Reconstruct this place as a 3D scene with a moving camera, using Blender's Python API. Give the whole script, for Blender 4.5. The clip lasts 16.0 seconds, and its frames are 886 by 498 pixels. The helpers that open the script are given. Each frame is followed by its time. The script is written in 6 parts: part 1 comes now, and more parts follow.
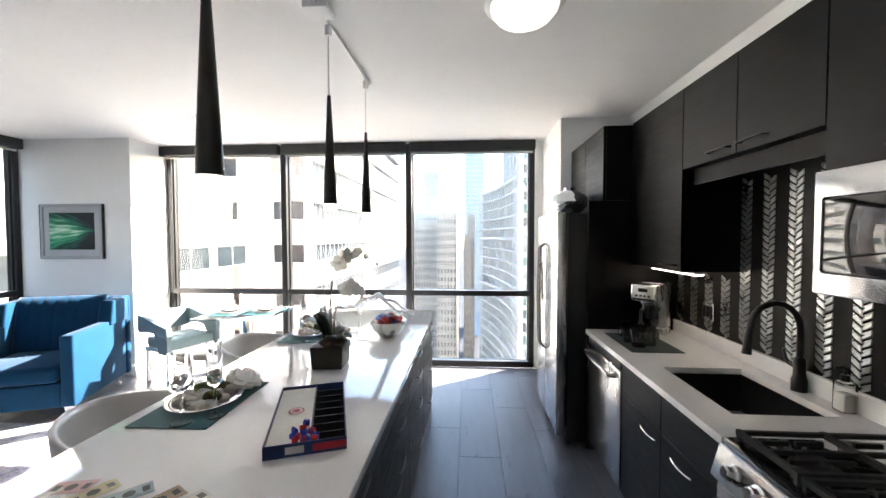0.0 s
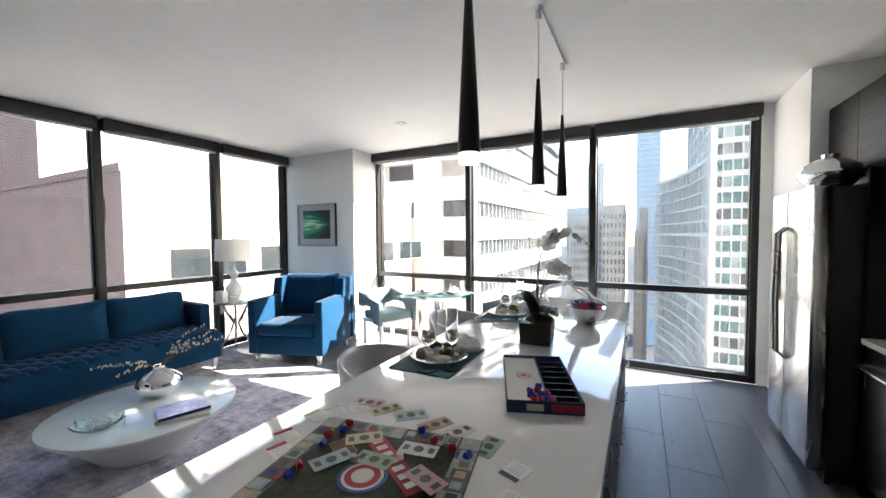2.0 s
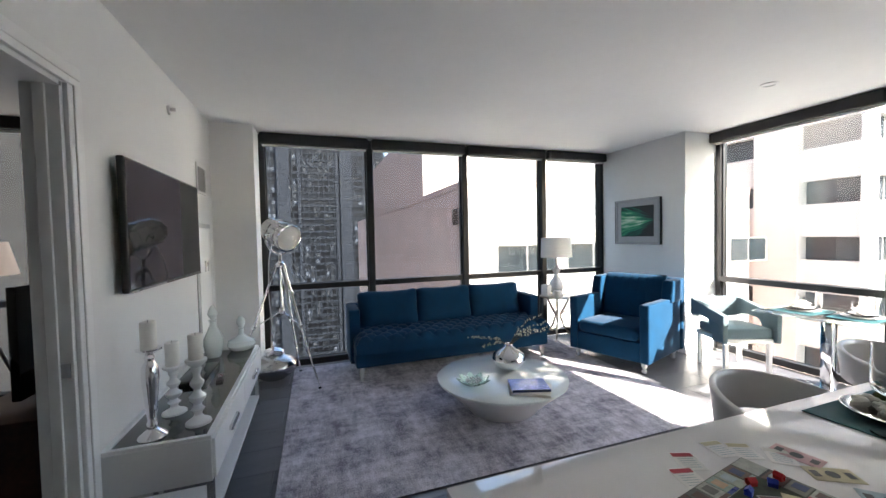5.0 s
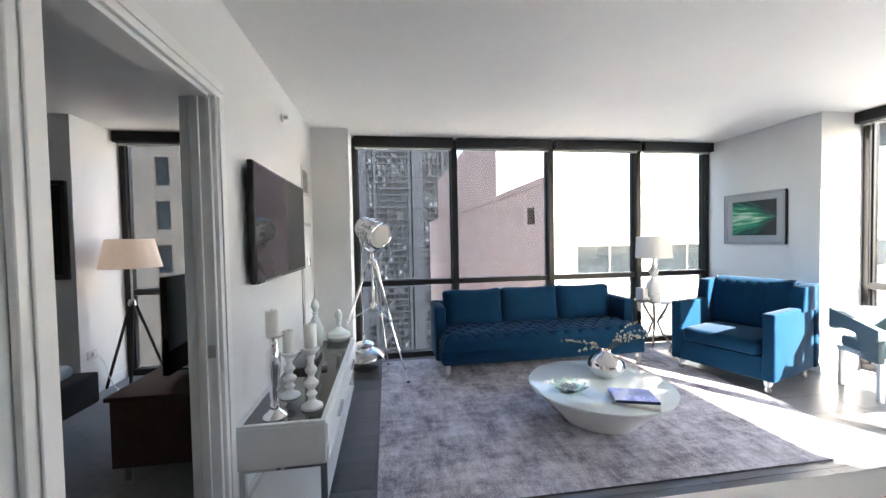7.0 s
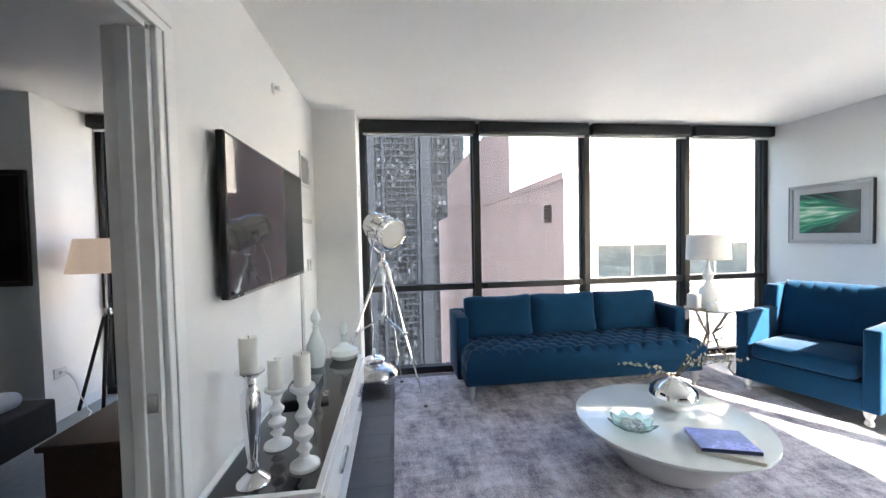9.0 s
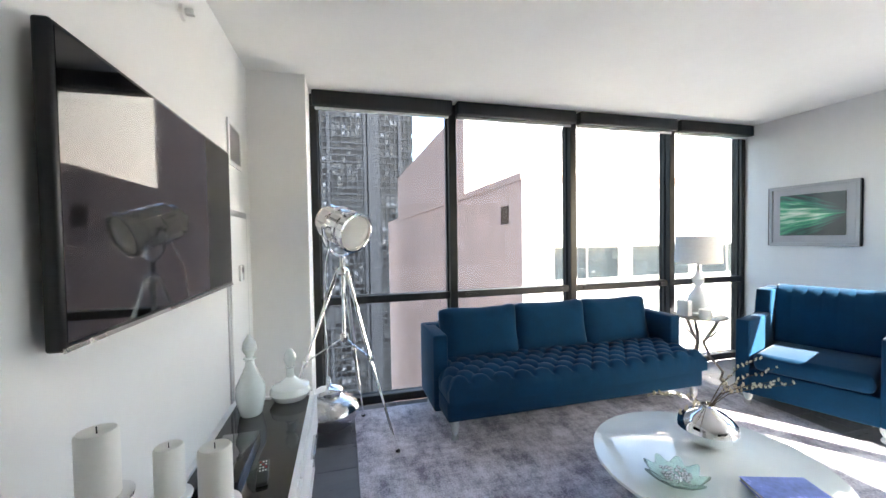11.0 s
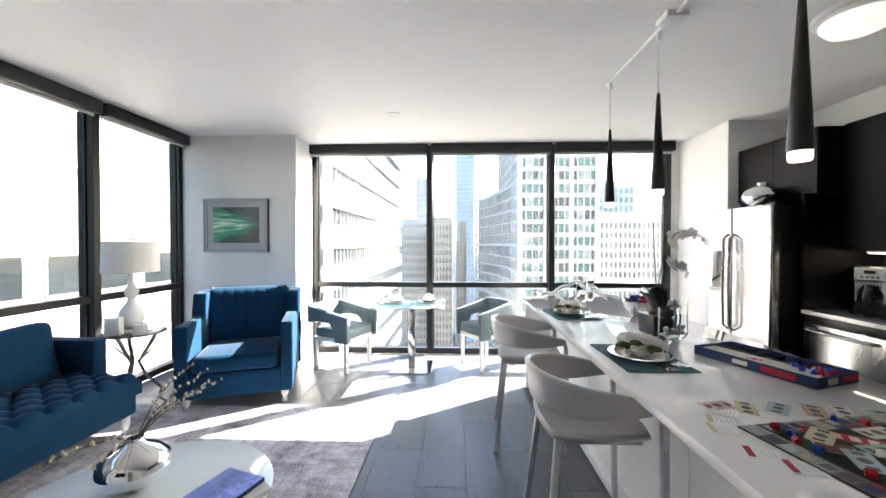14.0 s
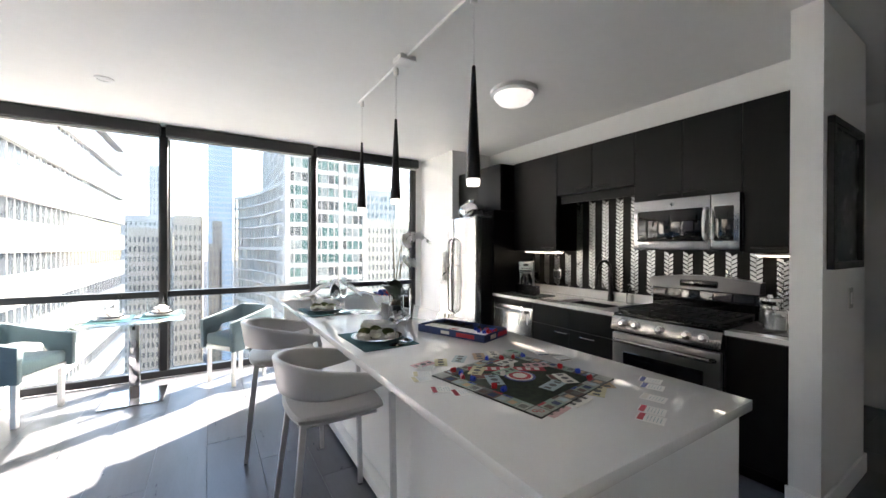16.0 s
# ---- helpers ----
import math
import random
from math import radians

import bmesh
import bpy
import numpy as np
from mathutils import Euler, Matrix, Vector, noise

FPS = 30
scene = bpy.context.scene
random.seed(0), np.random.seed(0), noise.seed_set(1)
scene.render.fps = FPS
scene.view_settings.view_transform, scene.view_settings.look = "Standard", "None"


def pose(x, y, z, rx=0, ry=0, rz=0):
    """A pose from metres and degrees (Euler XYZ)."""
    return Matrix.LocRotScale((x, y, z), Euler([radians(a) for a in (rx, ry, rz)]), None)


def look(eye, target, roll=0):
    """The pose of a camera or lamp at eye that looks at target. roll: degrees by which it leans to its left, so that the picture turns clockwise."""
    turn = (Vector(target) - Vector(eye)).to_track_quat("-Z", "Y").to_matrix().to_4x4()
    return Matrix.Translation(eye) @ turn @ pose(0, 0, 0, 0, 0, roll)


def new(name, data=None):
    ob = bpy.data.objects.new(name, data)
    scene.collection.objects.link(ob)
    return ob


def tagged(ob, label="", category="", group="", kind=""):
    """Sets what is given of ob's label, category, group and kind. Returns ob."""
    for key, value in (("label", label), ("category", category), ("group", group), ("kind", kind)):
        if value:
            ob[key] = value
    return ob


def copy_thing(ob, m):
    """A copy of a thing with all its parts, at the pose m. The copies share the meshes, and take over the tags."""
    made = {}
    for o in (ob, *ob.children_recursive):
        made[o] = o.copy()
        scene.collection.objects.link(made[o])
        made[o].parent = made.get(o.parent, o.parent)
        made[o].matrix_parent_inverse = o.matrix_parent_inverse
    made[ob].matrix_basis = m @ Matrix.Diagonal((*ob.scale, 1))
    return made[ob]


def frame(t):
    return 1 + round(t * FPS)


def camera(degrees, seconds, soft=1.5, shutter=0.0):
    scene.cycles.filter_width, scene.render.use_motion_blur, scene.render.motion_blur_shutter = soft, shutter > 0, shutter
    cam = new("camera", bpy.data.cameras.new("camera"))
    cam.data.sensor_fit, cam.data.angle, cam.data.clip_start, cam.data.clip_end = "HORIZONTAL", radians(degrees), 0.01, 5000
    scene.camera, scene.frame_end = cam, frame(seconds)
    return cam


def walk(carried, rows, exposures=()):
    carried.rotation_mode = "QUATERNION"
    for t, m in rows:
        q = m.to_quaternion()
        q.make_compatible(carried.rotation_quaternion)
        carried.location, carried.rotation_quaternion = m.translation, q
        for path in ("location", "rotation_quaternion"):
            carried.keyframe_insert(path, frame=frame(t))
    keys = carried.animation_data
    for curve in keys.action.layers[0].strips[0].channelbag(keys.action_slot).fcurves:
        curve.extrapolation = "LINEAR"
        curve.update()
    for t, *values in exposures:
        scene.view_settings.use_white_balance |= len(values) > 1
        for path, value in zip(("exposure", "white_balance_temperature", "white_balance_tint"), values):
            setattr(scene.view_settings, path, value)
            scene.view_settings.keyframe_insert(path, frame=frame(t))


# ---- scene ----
cam = camera(99.5, 16.0)

PATH = [
    (0, (0.131, -0.598, 1.578), (-0.007, 1.396, 1.513), -0.1),
    (0.5, (0.112, -0.608, 1.565), (-0.287, 1.35, 1.495), -0.3),
    (1, (0.068, -0.629, 1.518), (-0.539, 1.275, 1.446), -0.2),
    (1.5, (-0.009, -0.666, 1.497), (-0.783, 1.176, 1.423), -0.2),
    (2, (-0.108, -0.703, 1.489), (-1.038, 1.066, 1.412), -0.4),
    (2.5, (-0.228, -0.735, 1.493), (-1.337, 0.927, 1.413), -0.6),
    (3, (-0.335, -0.773, 1.48), (-1.627, 0.752, 1.403), -0.6),
    (3.5, (-0.368, -0.817, 1.488), (-1.883, 0.487, 1.418), -0.9),
    (4, (-0.364, -0.811, 1.49), (-2.076, 0.22, 1.423), -1.2),
    (4.5, (-0.339, -0.811, 1.492), (-2.172, -0.012, 1.427), -1.3),
    (5, (-0.324, -0.858, 1.497), (-2.216, -0.211, 1.43), -1.2),
    (7.5, (-0.502, -1.06, 1.47), (-2.483, -0.794, 1.413), -1.1),
    (8, (-0.635, -1.086, 1.462), (-2.617, -0.826, 1.403), -1.1),
    (8.5, (-0.822, -1.061, 1.481), (-2.806, -0.817, 1.418), -1.2),
    (11, (-1.69, -1.187, 1.468), (-3.621, -0.669, 1.411), -0.9),
    (11.5, (-1.825, -1.202, 1.43), (-3.67, -0.431, 1.41), -1.2),
    (12, (-1.868, -1.205, 1.487), (-3.517, -0.074, 1.438), -0.7),
    (12.5, (-1.906, -1.147, 1.501), (-3.22, 0.359, 1.441), -0.8),
    (13, (-1.94, -1.074, 1.469), (-2.842, 0.711, 1.419), -0.3),
    (13.5, (-1.832, -0.973, 1.446), (-2.342, 0.961, 1.406), -0.4),
    (14, (-1.795, -0.93, 1.432), (-1.87, 1.069, 1.403), -0.0),
    (14.5, (-1.765, -0.951, 1.428), (-1.411, 1.017, 1.407), -0.0),
    (15, (-1.719, -0.974, 1.396), (-1.017, 0.899, 1.393), 0.2),
    (15.5, (-1.72, -1.019, 1.402), (-0.795, 0.754, 1.398), 0.3),
    (16, (-1.727, -1.097, 1.406), (-0.671, 0.601, 1.4), 0.2),
]
walk(cam, [(t, look(eye, target, roll)) for t, eye, target, roll in PATH], [(0, 4.79, 7030, 15.0), (1.5, 4.49, 7030, 15.0), (2.5, 4.05, 6820, 13.5), (3.5, 3.83, 6820, 13.5), (5, 4.05, 6820, 13.5), (7.5, 4.83, 6870, 13.5), (8.5, 4.88, 6870, 13.5), (11, 4.87, 6850, 12.0), (12.5, 4.58, 6880, 11.0), (14.5, 4.52, 6950, 14.0), (16, 4.48, 6930, 14.0)])

# ---- world and sun ----
SUN_DIR = Vector((.81, .56, .635)).normalized()
world = bpy.data.worlds.new("world")
scene.world = world
world.use_nodes = True
sky = world.node_tree.nodes.new("ShaderNodeTexSky")
sky.sky_type, sky.sun_disc = "NISHITA", False
sky.sun_elevation, sky.sun_rotation = radians(32.8), radians(55.3)
world.node_tree.links.new(sky.outputs[0], world.node_tree.nodes["Background"].inputs[0])
world.node_tree.nodes["Background"].inputs[1].default_value = 0.15
sun = new("sun", bpy.data.lights.new("sun", "SUN"))
sun.data.energy, sun.data.angle, sun.data.color = 2.5, radians(.53), (1, .95, .88)
sun.matrix_world = look(SUN_DIR * 50, (0, 0, 0))


# ---- materials ----
def M(name, col, rough=.5, metal=0.0, var=.06, scale=6.0, bump=0.0, bscale=80.0, stretch=(1, 1, 1), sheen=0.0, trans=0.0, emit=0.0, coat=0.0, spec=.5, rvar=.08, ior=1.45, island=0.0):
    m = bpy.data.materials.new(name)
    m.use_nodes = True
    nt = m.node_tree
    N, L = nt.nodes, nt.links
    p = N["Principled BSDF"]
    p.inputs["Metallic"].default_value = metal
    p.inputs["Specular IOR Level"].default_value = spec
    p.inputs["IOR"].default_value = ior
    p.inputs["Transmission Weight"].default_value = trans
    p.inputs["Coat Weight"].default_value = coat
    p.inputs["Sheen Weight"].default_value = sheen
    p.inputs["Sheen Roughness"].default_value = .35
    p.inputs["Roughness"].default_value = rough
    p.inputs["Base Color"].default_value = (*col, 1)
    if emit:
        p.inputs["Emission Color"].default_value = (*col, 1)
        p.inputs["Emission Strength"].default_value = emit
    tc = N.new("ShaderNodeTexCoord")
    mp = N.new("ShaderNodeMapping")
    mp.inputs["Scale"].default_value = stretch
    L.new(tc.outputs["Object"], mp.inputs[0])
    if var:
        big, fine = N.new("ShaderNodeTexNoise"), N.new("ShaderNodeTexNoise")
        big.inputs["Scale"].default_value, fine.inputs["Scale"].default_value = scale, scale * 9
        big.inputs["Detail"].default_value, fine.inputs["Detail"].default_value = 5, 3
        L.new(mp.outputs[0], big.inputs[0]); L.new(mp.outputs[0], fine.inputs[0])
        mix = N.new("ShaderNodeMath"); mix.operation = "MULTIPLY_ADD"
        L.new(fine.outputs[0], mix.inputs[0]); mix.inputs[1].default_value = .45
        L.new(big.outputs[0], mix.inputs[2])
        hsv = N.new("ShaderNodeHueSaturation")
        hsv.inputs["Color"].default_value = (*col, 1)
        rng = N.new("ShaderNodeMapRange")
        rng.inputs[1].default_value, rng.inputs[2].default_value = .4, 1.05
        rng.inputs[3].default_value, rng.inputs[4].default_value = 1 - var, 1 + var
        L.new(mix.outputs[0], rng.inputs[0])
        last = rng.outputs[0]
        if island:
            oi = N.new("ShaderNodeObjectInfo")
            r2 = N.new("ShaderNodeMapRange")
            r2.inputs[3].default_value, r2.inputs[4].default_value = 1 - island, 1 + island
            L.new(oi.outputs["Random"], r2.inputs[0])
            mu = N.new("ShaderNodeMath"); mu.operation = "MULTIPLY"
            L.new(last, mu.inputs[0]); L.new(r2.outputs[0], mu.inputs[1])
            last = mu.outputs[0]
        L.new(last, hsv.inputs["Value"])
        L.new(hsv.outputs[0], p.inputs["Base Color"])
        if rvar:
            rr = N.new("ShaderNodeMapRange")
            rr.inputs[1].default_value, rr.inputs[2].default_value = .4, 1.05
            rr.inputs[3].default_value, rr.inputs[4].default_value = max(rough - rvar, .02), min(rough + rvar, 1)
            L.new(mix.outputs[0], rr.inputs[0]); L.new(rr.outputs[0], p.inputs["Roughness"])
    if bump:
        bn = N.new("ShaderNodeTexNoise"); bn.inputs["Scale"].default_value = bscale; bn.inputs["Detail"].default_value = 4
        L.new(mp.outputs[0], bn.inputs[0])
        b = N.new("ShaderNodeBump"); b.inputs["Strength"].default_value = bump; b.inputs["Distance"].default_value = .004
        L.new(bn.outputs[0], b.inputs["Height"]); L.new(b.outputs[0], p.inputs["Normal"])
    return m


def pane_material(name, tint, gloss):
    m = bpy.data.materials.new(name)
    m.use_nodes = True
    N, L = m.node_tree.nodes, m.node_tree.links
    N.remove(N["Principled BSDF"])
    tr, gl, mix, lw = N.new("ShaderNodeBsdfTransparent"), N.new("ShaderNodeBsdfGlossy"), N.new("ShaderNodeMixShader"), N.new("ShaderNodeLayerWeight")
    tr.inputs[0].default_value = (*tint, 1)
    gl.inputs["Roughness"].default_value = .01
    gl.inputs[0].default_value = (gloss, gloss, gloss, 1)
    pw, ma = N.new("ShaderNodeMath"), N.new("ShaderNodeMath")
    pw.operation, ma.operation = "POWER", "MULTIPLY_ADD"
    pw.inputs[1].default_value, ma.inputs[1].default_value, ma.inputs[2].default_value = 5, .8, .03
    L.new(lw.outputs["Facing"], pw.inputs[0]); L.new(pw.outputs[0], ma.inputs[0]); L.new(ma.outputs[0], mix.inputs[0])
    L.new(tr.outputs[0], mix.inputs[1]); L.new(gl.outputs[0], mix.inputs[2])
    L.new(mix.outputs[0], N["Material Output"].inputs[0])
    return m


WALL = M("wall_paint", (.82, .82, .81), .6, var=.025, scale=2, bump=.08, bscale=220)
CEIL = M("ceiling_paint", (.85, .85, .84), .7, var=.03, scale=1.5, bump=.15, bscale=160)
TRIM = M("trim_paint", (.86, .86, .85), .35, var=.02, scale=4, bump=.04)
FRAME = M("window_frame_paint", (.012, .013, .015), .35, var=.15, scale=10, bump=.05)
SHADE = M("shade_cassette", (.018, .02, .022), .5, var=.12, scale=12, bump=.05)
SHADEF = M("shade_fabric", (.75, .75, .73), .8, var=.04, scale=40, bump=.2, bscale=500)
PANE = pane_material("window_glass", (.545, .56, .56), .6)
PLANK = M("grey_plank_tile", (.11, .113, .124), .32, var=.22, scale=2.2, bump=.10, bscale=30, stretch=(6, 1, 1), island=.14, rvar=.08)
GROUT = M("grout", (.085, .086, .094), .8, var=.2, scale=20)
RUG = M("distressed_velvet_rug", (.37, .355, .40), .9, var=.3, scale=3.2, bump=.6, bscale=90, stretch=(1, 1.6, 1), sheen=.3)
def distress(m, dark, light):
    N, L = m.node_tree.nodes, m.node_tree.links
    p = N["Principled BSDF"]
    tc, mp = N.new("ShaderNodeTexCoord"), N.new("ShaderNodeMapping")
    mp.inputs["Scale"].default_value = (1.0, 1.35, 1)
    a, f, mix, ramp = N.new("ShaderNodeTexNoise"), N.new("ShaderNodeTexNoise"), N.new("ShaderNodeMath"), N.new("ShaderNodeValToRGB")
    a.inputs["Scale"].default_value, a.inputs["Detail"].default_value, a.inputs["Roughness"].default_value = 3.6, 13, .80
    f.inputs["Scale"].default_value, f.inputs["Detail"].default_value = 85, 2
    L.new(tc.outputs["Object"], mp.inputs[0]); L.new(mp.outputs[0], a.inputs[0]); L.new(mp.outputs[0], f.inputs[0])
    mix.operation = "MULTIPLY_ADD"; mix.inputs[1].default_value = .22
    L.new(f.outputs[0], mix.inputs[0])
    streaks = N.new("ShaderNodeMix")
    streaks.inputs[0].default_value = .42
    for slot, stretch in ((2, (11, 2.6, 1)), (3, (2.6, 14, 1))):
        sm, sn = N.new("ShaderNodeMapping"), N.new("ShaderNodeTexNoise")
        sm.inputs["Scale"].default_value = stretch
        sn.inputs["Scale"].default_value, sn.inputs["Detail"].default_value, sn.inputs["Roughness"].default_value = 1.4, 7, .68
        L.new(tc.outputs["Object"], sm.inputs[0]); L.new(sm.outputs[0], sn.inputs[0]); L.new(sn.outputs[0], streaks.inputs[slot])
    blend = N.new("ShaderNodeMix")
    blend.inputs[0].default_value = .40
    L.new(a.outputs[0], blend.inputs[2]); L.new(streaks.outputs[0], blend.inputs[3])
    L.new(blend.outputs[0], mix.inputs[2])
    ramp.color_ramp.elements[0].position, ramp.color_ramp.elements[0].color = .525, (*dark, 1)
    ramp.color_ramp.elements[1].position, ramp.color_ramp.elements[1].color = .70, (*light, 1)
    L.new(mix.outputs[0], ramp.inputs[0]); L.new(ramp.outputs[0], p.inputs["Base Color"])
distress(RUG, (.17, .16, .20), (.68, .65, .70))
VELVET = M("blue_velvet", (.0020, .032, .074), .8, var=.2, scale=7, bump=.25, bscale=160, sheen=.14, spec=.12)
CHROME = M("chrome", (.86, .86, .87), .06, 1, var=.03, scale=8, rvar=.03)
STEEL = M("brushed_steel", (.62, .62, .615), .26, 1, var=.04, scale=2, rvar=.05, stretch=(1, 1, .2))
STEELH = M("brushed_steel_flat", (.30, .298, .295), .27, 1, var=.04, scale=2, rvar=.05, stretch=(1, .2, 1))
STEELP = M("polished_steel", (.56, .56, .56), .17, 1, var=.04, scale=2, rvar=.04, stretch=(1, .2, 1))
STEELD = M("dull_steel", (.20, .198, .195), .3, 1, var=.05, scale=2, rvar=.05, stretch=(1, .2, 1))
HAMMER = M("hammered_silver", (.62, .61, .60), .18, 1, var=.12, scale=10, bump=.9, bscale=34)
BLACKCAB = M("black_cabinet_laminate", (.0045, .0045, .005), .45, spec=.25, var=.2, scale=5, bump=.06, bscale=90, stretch=(1, 1, 8))
BLACK = M("black_plastic", (.010, .010, .011), .35, var=.15, scale=12)
BLACKGL = M("black_gloss", (.006, .006, .007), .05, var=.1, scale=8, coat=.5, rvar=.02)
IRON = M("cast_iron", (.012, .012, .012), .6, var=.25, scale=25, bump=.3, bscale=120)
QUARTZ = M("white_quartz", (.88, .87, .855), .09, var=.02, scale=14, coat=1.0, rvar=.03)
WHITEP = M("white_lacquer", (.84, .84, .835), .34, var=.012, scale=3, rvar=.02, bump=.03, bscale=200)
WHITEG = M("white_gloss", (.80, .81, .80), .12, var=.03, scale=5, coat=.3)
MILK = M("milk_glass", (.78, .83, .81), .1, var=.03, scale=6, coat=.5)
WAX = M("candle_wax", (.85, .83, .78), .5, var=.03, scale=12, bump=.1)
GREYSH = M("grey_moulded_shell", (.46, .45, .44), .42, var=.06, scale=8, bump=.05)
SHELL = M("satin_grey_shell", (.55, .54, .53), .36, .35, var=.03, scale=3, rvar=.02)
ALU = M("brushed_aluminium", (.55, .55, .56), .35, .85, var=.06, scale=10)
TEALF = M("pale_teal_fabric", (.125, .18, .20), .85, var=.08, scale=14, bump=.3, bscale=300, sheen=.2)
MAT = M("teal_placemat", (.018, .10, .115), .75, var=.14, scale=30, bump=.5, bscale=420)
GLASS = M("clear_glass", (.97, .985, .985), .01, trans=1, var=0, ior=1.13)
TGLASS = M("table_glass", (.80, .93, .91), .01, trans=1, var=0)
ACRYL = M("clear_acrylic", (.86, .88, .89), .06, trans=.55, var=0, ior=1.5)
MINT = M("mint_glass", (.76, .97, .88), .06, trans=.82, var=.05, scale=12, ior=1.2)
LAMPSH = M("linen_lamp_shade", (.78, .76, .73), .8, var=.05, scale=40, bump=.3, bscale=400)
GLOWS = M("pendant_lens", (1.0, .95, .88), .4, var=0, emit=.10)
GLOWT = M("under_cabinet_tube", (1.0, .90, .76), .4, var=0, emit=.4)
DISH = M("frosted_dome", (.86, .84, .80), .3, var=.03, emit=.045)
TILEB = M("black_backsplash", (.011, .010, .0095), .5, spec=.2, var=.3, scale=8, bump=.08)
TILES = M("silver_herringbone_tile", (.42, .43, .43), .30, 1, var=.25, scale=9, bump=.08, island=.15)
MOSS = M("dried_moss", (.075, .085, .025), .95, var=.45, scale=25, bump=.9, bscale=120)
MOSSB = M("brown_moss", (.07, .045, .028), .95, var=.45, scale=25, bump=.9, bscale=150)
PEBBLE = M("pale_pebble", (.55, .52, .46), .6, var=.25, scale=14, bump=.2, island=.3)
LEAF = M("dark_leaf", (.018, .03, .016), .4, var=.35, scale=9, bump=.15)
STEM = M("branch_bark", (.10, .075, .045), .8, var=.3, scale=40, bump=.4)
BUD = M("pale_bud", (.62, .56, .42), .7, var=.2, scale=40)
PETAL = M("white_petal", (.92, .91, .89), .6, var=.05, scale=20, trans=.4, ior=1.1)
PETALR = M("dark_red_petal", (.25, .02, .03), .6, var=.3, scale=20)
LINEN = M("white_organza", (.80, .79, .77), .9, var=.06, scale=30, bump=.4, bscale=200)
PORC = M("porcelain", (.78, .77, .74), .12, var=.04, scale=10, coat=.4)
BRONZE = M("antler_metal", (.38, .33, .28), .3, 1, var=.15, scale=14, bump=.2)
PAPER = M("white_paper", (.74, .72, .66), .7, var=.06, scale=18)
BLUEC = M("blue_print", (.03, .06, .30), .3, var=.3, scale=12)
LILAC = M("blue_sky_cover", (.24, .32, .72), .25, var=.5, scale=5)
NAVY = M("navy_card", (.015, .035, .12), .45, var=.2, scale=14)
REDP = M("red_plastic", (.5, .015, .02), .3, var=.08, scale=20)
BLUEP = M("blue_plastic", (.02, .05, .42), .3, var=.08, scale=20)
GREENB = M("game_board_green", (.032, .042, .026), .55, spec=.2, var=.95, scale=45)
CELLS = [M("cell_" + n, c, .45, var=.35, scale=40) for n, c in (("cream", (.34, .38, .32)), ("grey", (.13, .13, .12)), ("mint", (.27, .35, .30)), ("brown", (.11, .065, .05)), ("pale", (.36, .37, .33)))]
NOTES = [M("note_" + n, c, .7, var=.16, scale=50) for n, c in (("pink", (.62, .40, .40)), ("cream", (.60, .55, .36)), ("blue", (.38, .47, .50)), ("tan", (.50, .36, .24)), ("white", (.66, .64, .58)), ("green", (.34, .46, .36)))]
DEEDW = M("white_card", (.84, .83, .80), .5, var=.03, scale=20)
CARDBR = M("brown_red_card", (.16, .045, .035), .5, var=.3, scale=40)
REDC = M("red_card", (.42, .02, .04), .5, var=.1, scale=30)
INK = M("grey_ink", (.12, .12, .12), .7, var=.2, scale=30)
WALNUT = M("walnut_veneer", (.075, .038, .026), .45, var=.35, scale=4, bump=.1, stretch=(1, 10, 10))
CARPET = M("grey_carpet", (.34, .33, .31), .95, var=.15, scale=20, bump=.7, bscale=300)
BEDDK = M("dark_bed_fabric", (.028, .024, .022), .8, var=.2, scale=20, bump=.4, bscale=200)
SHEET = M("grey_bedding", (.45, .48, .50), .85, var=.08, scale=8, bump=.3, bscale=30)
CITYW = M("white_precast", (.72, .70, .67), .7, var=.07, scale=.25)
CITYC = M("cream_masonry", (.62, .565, .49), .8, var=.15, scale=.3)
CITYG = M("grey_masonry", (.60, .57, .53), .8, var=.15, scale=.3)
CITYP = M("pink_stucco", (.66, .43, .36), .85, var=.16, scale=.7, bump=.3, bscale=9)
# office tower panels: near-black colour puts shade on its sun-facing front
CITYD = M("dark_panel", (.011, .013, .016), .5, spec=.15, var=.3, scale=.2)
CITYDL = M("shade_toned_panel", (.019, .023, .029), .6, spec=.15, var=.3, scale=.3)
CITYBW = M("weathered_tan_brick", (.21, .18, .15), .9, var=.3, scale=1.2, bump=.4, bscale=8)
CITYB = M("brick_tan", (.36, .31, .26), .85, var=.15, scale=2)
# far facade glass, base colours lightened to stand in for distance haze
WGLASS = M("hazed_facade_glass", (.25, .25, .245), .15, var=.6, scale=.35, spec=.9, rvar=.03)
TGL = M("hazed_teal_glass", (0.304, 0.368, 0.360), .3, var=.7, scale=.3, spec=.3)
# tower panes and pilasters, darkened the same way to look shaded
OFFGL = [M("shaded_office_glass_" + n, c, .4, spec=.15, var=.3, scale=.3) for n, c in (("black", (.003, .003, .004)), ("grey", (.017, .018, .020)), ("pale", (.038, .042, .048)), ("sky", (.075, .086, .105)))]
OFFP = M("shaded_office_pilaster", (.022, .026, .033), .6, spec=.15, var=.1, scale=.3)
SLAB = M("balcony_concrete", (.56, .545, .52), .75, var=.1, scale=.4)
SMOKE = M("smoked_glass", (.42, .43, .44), .01, trans=1, var=0, ior=1.25)
RIBGL = M("ribbon_window_glass", (.085, .095, .105), .12, var=.5, scale=.5, spec=.5)
